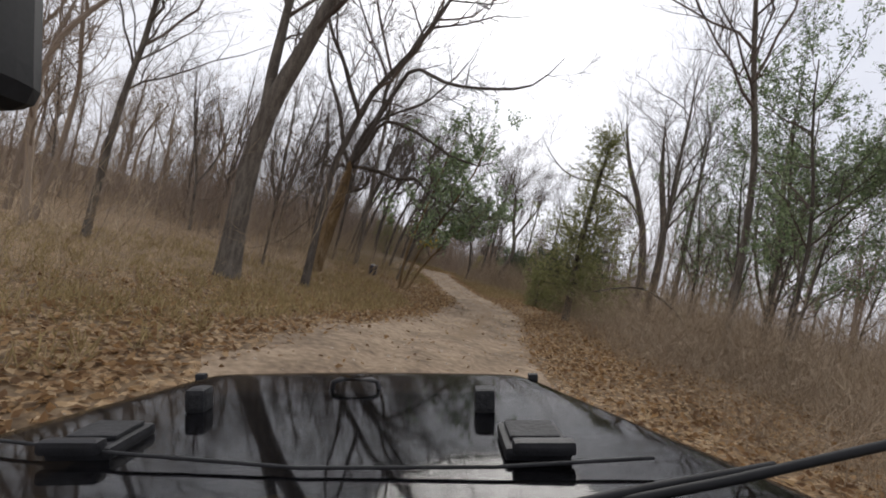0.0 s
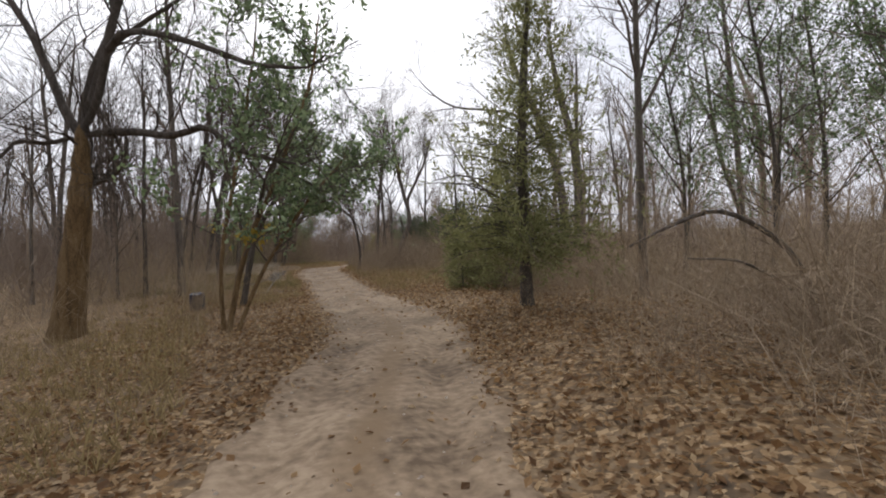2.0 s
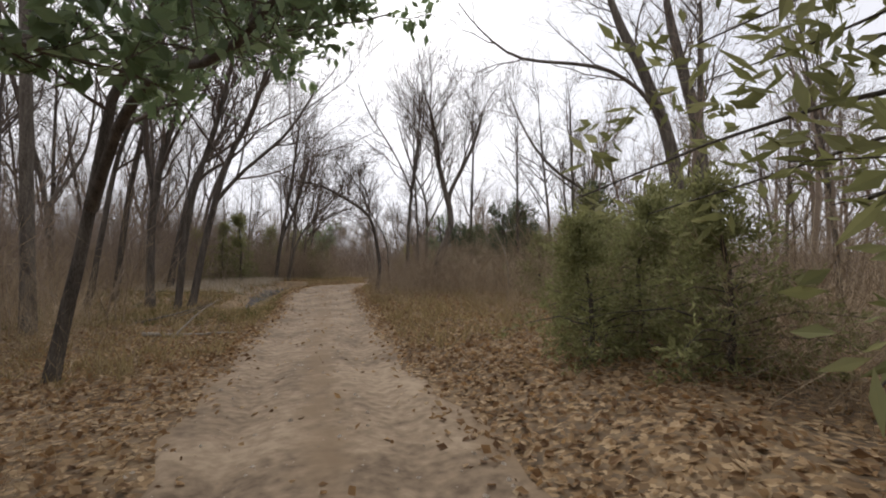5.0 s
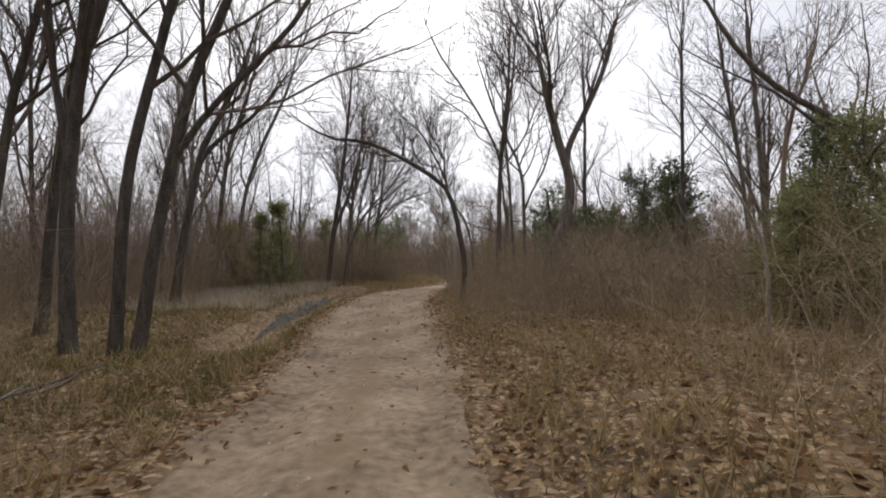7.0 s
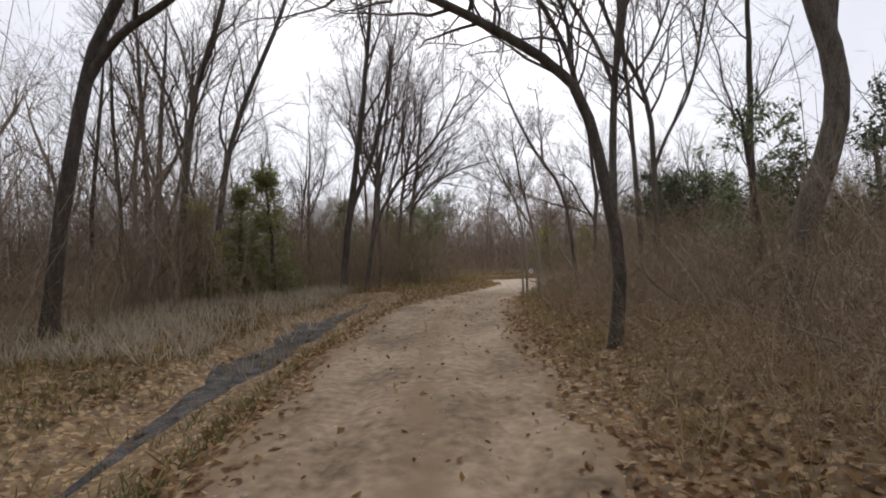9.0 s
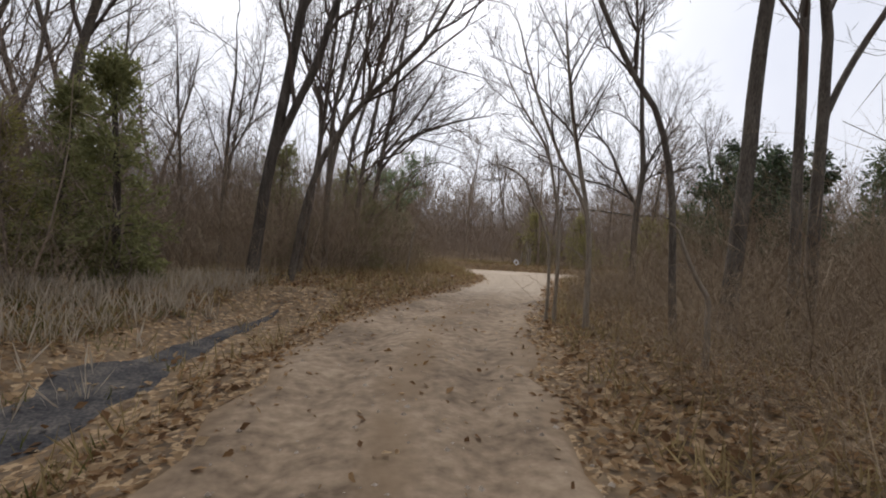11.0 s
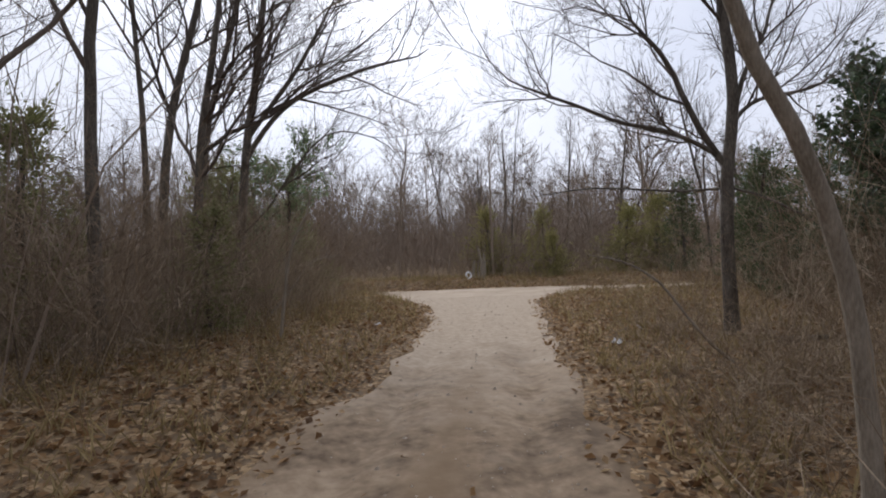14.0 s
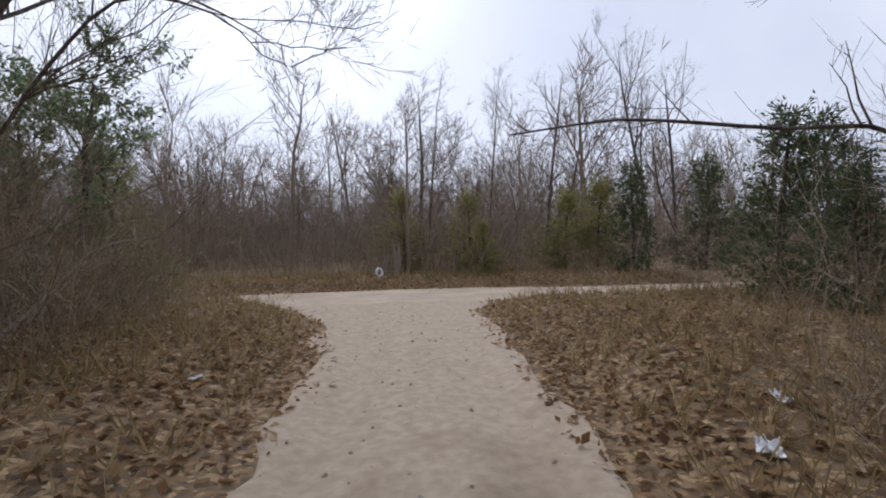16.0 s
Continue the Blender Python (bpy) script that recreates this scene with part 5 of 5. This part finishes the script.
def road_stones(n, seed):
    r = np.random.RandomState(seed)
    x, y = r.uniform(-2, 32, n * 12), r.uniform(12, 92, n * 12)
    d, i = line_distance(track, x, y)
    dc, ic = line_distance(cross, x, y)
    off = np.minimum(np.abs(d) - track[i, 2], np.abs(dc) - cross[ic, 2])
    k = np.flatnonzero(off < 0.1)[:n]
    x, y = x[k], y[k]
    s = 0.008 + 0.026 * r.uniform(0, 1, len(x)) ** 4
    o = np.array([(1, 0, 0), (0, 1, 0), (-1, 0, 0), (0, -1, 0), (0, 0, 0.8)], float)
    v = np.c_[x, y, ground_z(x, y) + 0.012][:, None] + s[:, None, None] * (o[None] * r.uniform(0.6, 1.3, (len(x), 5, 1)))
    b = (np.arange(len(x)) * 5)[:, None]
    t = np.concatenate([b + np.array([j, (j + 1) % 4, 4]) for j in range(4)])
    ob = new("road_stones", mesh_from("road_stones", v.reshape(-1, 3), np.zeros((0, 4)), STONE, False, t))
    tagged(ob, "small loose stones on the track surface", "stones", kind="stuff")


road_stones(6000, 61)


# ---- small things ----
def dead_branch(name, pts, r0, label, seed, mat=BARK, kids=4, kid_len=0.5, category="branch", end=0.3, twig=TWIG):
    """A single stick, log or bowed sapling, with a few side twigs."""
    r = np.random.RandomState(seed)
    base = np.array(pts[0], float)
    e = thing(name, *base, label, category)
    q, rad = stem(pts, r0, r, 0, 0.015, end, 1.15)
    s = Soup()
    s.add(*tubes(q[None] - base, rad[None], 7))
    part("stem", mesh_from("stem", *s.arrays(), mat, True), None, e)
    if kids:
        A, SA = sprout(q[None] - base, rad[None], kids, (0.3, 1), kid_len, 45, 0.1, 4, r, rmin=0.004)
        B, SB = sprout(A, SA, 3, (0.3, 1), kid_len * 0.5, 40, 0.1, 3, r, rmin=0.003)
        for n in range(len(A)):
            t = Soup()
            t.add(*tubes(A[n:n + 1], SA[n:n + 1], 4))
            t.add(*tubes(B[3 * n:3 * n + 3], SB[3 * n:3 * n + 3], 3))
            part("twig", mesh_from("twig", *t.arrays(), twig, False), None, e)
    return e


def on(x, y, h=0.0):
    return (x, y, gz(x, y) + h)


dead_branch("arched_sapling", [on(12.4, 25.0, -0.05), (12.15, 25.05, 0.9), (11.6, 25.1, 1.6), (10.5, 25.15, 2.05), (9.7, 25.2, 1.95), (8.9, 25.3, 1.65)], 0.05, "dark dead sapling arched over the verge", 401, BARK_DARK, 5, 0.6, "sapling")
dead_branch("arched_sapling", [on(13.2, 25.4, -0.05), (12.4, 25.5, 0.9), (11.4, 25.6, 1.35), (10.3, 25.7, 1.45)], 0.035, "thin dead sapling bowed under another", 402, BARK_DARK, 4, 0.5, "sapling")
dead_branch("pale_sapling", [on(14.3, 57.0, -0.05), (14.29, 57.00, 1.28), (14.22, 57.02, 1.45), (14.03, 57.06, 1.73), (13.91, 57.09, 2.02), (13.80, 57.11, 2.11)], 0.036, "pale crooked sapling standing in brush", 403, BARK_PALE, 3, 0.3, "sapling", twig=BARK_PALE)
dead_branch("pale_sapling", [on(15.3, 44.2, -0.05), (15.3, 44.15, 1.5), (15.15, 44.2, 2.2), (14.8, 44.3, 2.9)], 0.034, "pale thin sapling with a forked top", 404, BARK_PALE, 4, 0.6, "sapling", twig=BARK_PALE)
dead_branch("pale_sapling", [on(12.6, 68.2, -0.05), (12.8, 68.2, 1.9), (13.1, 68.0, 2.6), (13.25, 68.0, 3.2)], 0.03, "pale leaning sapling on the verge", 405, BARK_PALE, 4, 0.4, "sapling", twig=BARK_PALE)
dead_branch("pale_sapling", [on(16.8, 29.4, -0.05), (16.7, 29.4, 1.0), (16.6, 29.4, 1.9)], 0.03, "pale broken sapling stem", 406, BARK_PALE, 2, 0.4, "sapling", twig=BARK_PALE)
for sx, sy, top, thick, sd in ((21.57, 81.31, 0.9, 0.022, 421), (21.72, 81.24, 1.1, 0.028, 422), (21.94, 81.12, 1.5, 0.045, 423)):
    dead_branch("pale_sapling", [on(sx, sy, -0.05), (sx + 0.01, sy, top * 0.4), (sx - 0.03, sy, top * 0.7), (sx + 0.04, sy, top)], thick, "pale bare sapling beside the crossing lane", sd, BARK_PALE, 2, 0.4, "sapling", twig=BARK_PALE)
dead_branch("bowed_sapling", [on(17.5, 64.0, -0.05), (17.2, 64.13, 0.81), (16.93, 64.24, 1.18), (16.7, 64.34, 1.5), (16.34, 64.49, 1.74), (15.95, 64.66, 1.84)], 0.02, "pale bowed sapling beside the junction", 407, BARK_PALE, 5, 0.35, "sapling", twig=BARK_PALE)
dead_branch("bowed_sapling", [on(22.3, 65.4, -0.05), (21.9, 65.7, 1.9), (20.8, 66.5, 2.8), (19.95, 67.05, 2.84), (18.9, 67.9, 3.0), (18.5, 68.3, 3.02), (17.8, 69.0, 2.93)], 0.034, "long bare limb arching over the verge", 408, BARK, 14, 1.1, "sapling")
dead_branch("fallen_log", [on(18.7, 64.45, 0.04), on(19.1, 64.2, 0.06), on(19.55, 64.0, 0.04)], 0.05, "short fallen log lying on leaves", 409, BARK, 1, 0.3, "log")
dead_branch("fallen_branch", [on(5.4, 42.6, 0.05), on(6.3, 42.4, 0.07), on(7.3, 42.1, 0.05)], 0.05, "grey fallen branch lying in grass", 410, BARK_PALE, 4, 0.5)
dead_branch("fallen_branch", [on(6.1, 41.8, 0.03), (6.5, 42.3, 0.5), (6.9, 42.8, 0.8)], 0.025, "dead branch propped in the grass", 411, BARK_PALE, 4, 0.4)
dead_branch("fallen_branch", [on(4.9, 44.2, 0.04), on(5.8, 44.6, 0.25), on(6.5, 45.1, 0.4)], 0.03, "dead branch in a heap of sticks", 412, BARK, 5, 0.5)
dead_branch("fallen_branch", [on(5.6, 45.3, 0.04), on(6.2, 44.7, 0.3), on(6.6, 44.2, 0.55)], 0.025, "dead branch in a heap of sticks", 413, BARK_PALE, 4, 0.5)
dead_branch("fallen_branch", [on(15.6, 54.4, 0.05), (14.6, 53.8, 0.9), (13.6, 53.2, 1.5)], 0.03, "broken branch hanging in vines", 414, BARK_PALE, 5, 0.6)
dead_branch("fallen_branch", [on(14.8, 50.0, 0.05), (14.0, 50.5, 0.8), (13.3, 51.2, 1.2)], 0.02, "bent dry stalk in brush", 415, BARK_PALE, 4, 0.5)
dead_branch("fallen_branch", [on(7.6, 66.2, 0.05), on(8.6, 65.2, 0.06), on(9.4, 64.6, 0.05)], 0.04, "fallen branch on the leafy bank", 416, BARK, 3, 0.4)
dead_branch("fallen_branch", [on(12.4, 72.0, 0.02), (12.9, 72.6, 1.0), (13.4, 73.0, 1.6), (14.2, 73.2, 1.8)], 0.035, "bent dead stem in brush by the junction", 417, BARK_PALE, 7, 0.8)
for k, (x, y, h) in enumerate([(22.2, 82.0, 1.5), (22.5, 82.3, 1.2), (21.9, 82.4, 0.9)]):
    dead_branch("pale_stump", [on(x, y, -0.05), on(x + 0.05, y, h * 0.5), on(x + 0.12 * (k - 1), y, h)], 0.09, "pale barkless broken trunk", 420 + k, BARK_PALE, 0, category="stump", end=0.6)


def crumpled_sheet(name, x, y, size, turn, seed, label):
    bm = bmesh.new()
    bmesh.ops.create_grid(bm, x_segments=7, y_segments=6, size=size)
    r = random.Random(seed)
    for v in bm.verts:
        v.co.z = 0.03 + abs(r.gauss(0, 0.22)) * size + 0.15 * size * math.sin(v.co.x / size * 2.2)
        v.co.x *= 1 + r.uniform(-0.12, 0.12)
        v.co.y *= 0.7 + r.uniform(-0.1, 0.1)
    bmesh.ops.solidify(bm, geom=list(bm.faces), thickness=0.004)
    ob = part(name, bm, PAPER)
    ob.matrix_world = pose(x, y, gz(x, y), 0, 0, turn)
    tagged(ob, label, "litter")


crumpled_sheet("paper_litter", 17.5, 66.05, 0.1, 30, 5, "crumpled white paper lying on fallen leaves")
crumpled_sheet("paper_litter", 18.2, 66.3, 0.08, 80, 6, "crumpled white paper lying on fallen leaves")
crumpled_sheet("paper_litter", 14.5, 69.8, 0.06, 10, 7, "small white scrap on the verge")
crumpled_sheet("paper_litter", 5.4, 57.7, 0.05, 50, 8, "small white scrap in the grass")


def white_ring(x, y):
    bm = bmesh.new()
    n, m, R, r = 28, 8, 0.15, 0.045
    rows = [[bm.verts.new(((R + r * math.cos(b)) * math.cos(a), r * math.sin(b), (R + r * math.cos(b)) * math.sin(a))) for b in (2 * math.pi * j / m for j in range(m))]
            for a in (2 * math.pi * i / n for i in range(n))]
    for i in range(n):
        for j in range(m):
            bm.faces.new((rows[i][j], rows[(i + 1) % n][j], rows[(i + 1) % n][(j + 1) % m], rows[i][(j + 1) % m]))
    ob = part("old_tyre", bm, PAPER)
    ob.matrix_world = pose(x, y, gz(x, y) + 0.17, -12, 0, 20)
    tagged(ob, "white-painted old tyre standing at the lane's edge", "tyre")


white_ring(21.2, 81.2)


# made-up drum shape, standing in for a dark spot under a bluish reflection
def drum(x, y):
    bm = bmesh.new()
    n = 20
    prof = [(0.0, 0.0), (0.2, 0.0), (0.23, 0.02), (0.23, 0.2), (0.24, 0.22), (0.23, 0.24), (0.23, 0.42), (0.24, 0.44), (0.22, 0.56), (0.2, 0.58), (0.0, 0.58)]
    rows = [[bm.verts.new((p * math.cos(a), p * math.sin(a), z)) for a in (2 * math.pi * i / n for i in range(n))] for p, z in prof[1:-1]]
    for a, b in zip(rows, rows[1:]):
        for i in range(n):
            bm.faces.new((a[i], a[(i + 1) % n], b[(i + 1) % n], b[i]))
    bm.faces.new(rows[0][::-1])
    bm.faces.new(rows[-1])
    ob = part("reflection_drum", bm, BLUE)
    ob.matrix_world = pose(x, y, gz(x, y) - 0.02, 6, -5, 30)
    tagged(ob, "added drum shape for a dark spot tinted by dashboard reflection", "drum")


drum(3.75, 38.7)


# ---- the vehicle that carries the walk, at its start ----
OFF = -0.28  # the car's middle line lies left of the eye


def hood_point(u, v):
    """u across (-1 left to 1 right), v from the cowl (0) to the nose (1); metres from the eye, car axes."""
    y = 0.82 + 1.02 * v
    half = 0.65 + 0.41 * (1.84 - y)
    inner = 1 - 0.16 / half
    fall = max(0.0, abs(u) - inner) / (1 - inner + 0.02)
    z = -0.425 + 0.012 * (1 - u * u) - 0.07 * fall**2 - 0.9 * max(0.0, v - 0.9) ** 1.6
    return OFF + half * u, y, z


def sheet(fn, nu, nv, thick=0.02):
    bm = bmesh.new()
    g = [[bm.verts.new(fn(-1 + 2 * i / nu, j / nv)) for i in range(nu + 1)] for j in range(nv + 1)]
    for j in range(nv):
        for i in range(nu):
            f = bm.faces.new((g[j][i], g[j][i + 1], g[j + 1][i + 1], g[j + 1][i]))
            f.smooth = True
    bmesh.ops.solidify(bm, geom=list(bm.faces), thickness=thick)
    bmesh.ops.recalc_face_normals(bm, faces=list(bm.faces))
    return bm


def rod(points, r, sides=8):
    p = np.array(points, float)[None]
    v, q = tubes(p, np.full(p.shape[:2], r), sides)
    return v, q


def rod_part(name, points, r, mat, parent, label="", sides=8):
    v, q = rod(points, r, sides)
    return part(name, mesh_from(name, v, q, mat, True), None, parent, label)


def disc(cx, cy, cz, r, w, n=28, bevel=0.03):
    """A wheel shape lying across x."""
    bm = bmesh.new()
    prof = [(-w / 2, r * 0.55), (-w / 2, r - bevel), (-w / 2 + bevel, r), (w / 2 - bevel, r), (w / 2, r - bevel), (w / 2, r * 0.55)]
    rows = [[bm.verts.new((cx + x, cy + rr * math.cos(a), cz + rr * math.sin(a))) for a in (2 * math.pi * i / n for i in range(n))] for x, rr in prof]
    for a, b in zip(rows, rows[1:] + rows[:1]):
        for i in range(n):
            bm.faces.new((a[i], a[(i + 1) % n], b[(i + 1) % n], b[i]))
    bmesh.ops.recalc_face_normals(bm, faces=list(bm.faces))
    return bm


def build_vehicle():
    eye, target, roll = PATH[0][1:]
    car = new("off_road_car")
    tagged(car, "black open off-road car with a glossy hood, parked on the track", "car")
    m = look(eye, target, roll).to_3x3() @ Matrix.Rotation(radians(-90), 3, "X")
    car.matrix_world = Matrix.Translation(eye) @ (m @ Matrix.Rotation(radians(-1.3), 3, "X")).to_4x4()
    hood = part("hood", sheet(hood_point, 30, 26), PAINT, car, "glossy black hood mirroring trees and sky")
    for s, u in ((-1, -0.46), (1, 0.46)):
        x, y, z = hood_point(u, 0.5)
        part("rubber_stop", box(x, y, z + 0.03, 0.055, 0.06, 0.065, 0.015), RUBBER, hood)
        x, y, z = hood_point(u * 1.08, 0.25)
        latch = part("hood_latch", box(x, y, z + 0.012, 0.14, 0.16, 0.03, 0.012), PLASTIC, hood, "black hood latch")
        part("latch_rim", box(x, y + 0.01, z + 0.032, 0.11, 0.1, 0.012, 0.005), RUBBER, latch)
        part("latch_bar", box(x + 0.01 * s, y - 0.08, z + 0.03, 0.13, 0.035, 0.03, 0.012), PLASTIC, latch)
        x, y, z = hood_point(0.9 * s, 0.93)
        part("side_clip", box(x, y, z + 0.012, 0.035, 0.03, 0.03, 0.008), RUBBER, hood)
    x, y, z = hood_point(0, 0.7)
    rod_part("tie_loop", [(x - 0.075, y, z - 0.005), (x - 0.07, y, z + 0.022), (x - 0.05, y, z + 0.03), (x + 0.05, y, z + 0.03), (x + 0.07, y, z + 0.022), (x + 0.075, y, z - 0.005)], 0.008, PLASTIC, hood)
    part("cowl", box(OFF, 0.66, -0.47, 2.3, 0.36, 0.05, 0.02), PLASTIC, car, "black cowl panel below the windscreen")
    for k in range(5):
        part("vent_slot", box(-0.74 + 0.095 * k, 0.76, -0.44, 0.06, 0.13, 0.02, 0.008), RUBBER, car)
    rod_part("wiper_arm", [(0.62, 0.9, -0.385), (0.35, 0.84, -0.4), (0.08, 0.74, -0.4)], 0.009, HOUSING, car)
    rod_part("wiper_blade", [(0.82, 0.86, -0.325), (0.5, 0.84, -0.385), (0.2, 0.8, -0.42)], 0.009, HOUSING, car)
    rod_part("wiper_blade", [(-0.35, 0.74, -0.43), (-0.7, 0.72, -0.42), (-1.05, 0.68, -0.38)], 0.009, RUBBER, car)
    rod_part("wiper_arm", [(-0.5, 0.62, -0.43), (-0.75, 0.66, -0.41), (-0.98, 0.66, -0.39)], 0.011, PLASTIC, car)
    # thin cable added where a wiper blade's reflection runs across
    rod_part("wiper_reflection_line", [(0.42, 0.96, -0.395), (0.1, 0.93, -0.4), (-0.28, 0.93, -0.402), (-0.65, 0.98, -0.395), (-1.05, 1.08, -0.4)], 0.004, RUBBER, car)
    rod_part("dash_edge", [(0.95, 0.66, -0.33), (0.7, 0.5, -0.4), (0.4, 0.42, -0.46)], 0.03, PLASTIC, car)
    rod_part("screen_pillar", [(0.95, 0.5, -0.44), (0.9, 0.32, 0.0), (0.85, 0.1, 0.45)], 0.035, PLASTIC, car)
    rod_part("screen_pillar", [(-1.5, 0.5, -0.44), (-1.45, 0.32, 0.0), (-1.4, 0.1, 0.45)], 0.035, PLASTIC, car)
    rod_part("screen_header", [(0.85, 0.1, 0.45), (OFF, 0.12, 0.47), (-1.4, 0.1, 0.45)], 0.035, PLASTIC, car)
    mirror = part("mirror", box(-0.515, 0.45, 0.25, 0.2, 0.11, 0.2, 0.045, 4), HOUSING, car, "black mirror housing")
    rod_part("mirror_arm", [(-0.48, 0.45, 0.3), (-0.45, 0.28, 0.4), (-0.42, 0.13, 0.45)], 0.012, HOUSING, mirror)
    part("body", box(OFF, 1.32, -0.74, 1.2, 1.1, 0.46, 0.05), PAINT, car)
    part("grille", box(OFF, 1.88, -0.74, 1.1, 0.06, 0.44, 0.02), PLASTIC, car)
    part("bumper", box(OFF, 2.06, -0.98, 1.6, 0.2, 0.16, 0.04), PLASTIC, car)
    part("floor_pan", box(OFF, -0.35, -1.0, 1.8, 2.3, 0.1, 0.04), PAINT, car)
    for s in (-1, 1):
        part("side_panel", box(OFF + 0.9 * s, -0.35, -0.72, 0.06, 2.3, 0.5, 0.025), PAINT, car)
        part("headlight", box(OFF + 0.42 * s, 1.92, -0.7, 0.2, 0.04, 0.2, 0.04), STEEL, car)
        for y in (1.5, -1.0):
            part("fender", box(OFF + 0.86 * s, y, -0.72, 0.26, 1.0, 0.06, 0.025), PLASTIC, car)
            wheel = part("tyre", disc(OFF + 0.76 * s, y, -1.16, 0.39, 0.25), RUBBER, car)
            part("rim", disc(OFF + 0.77 * s, y, -1.16, 0.22, 0.2, 20, 0.02), STEEL, wheel)


build_vehicle()
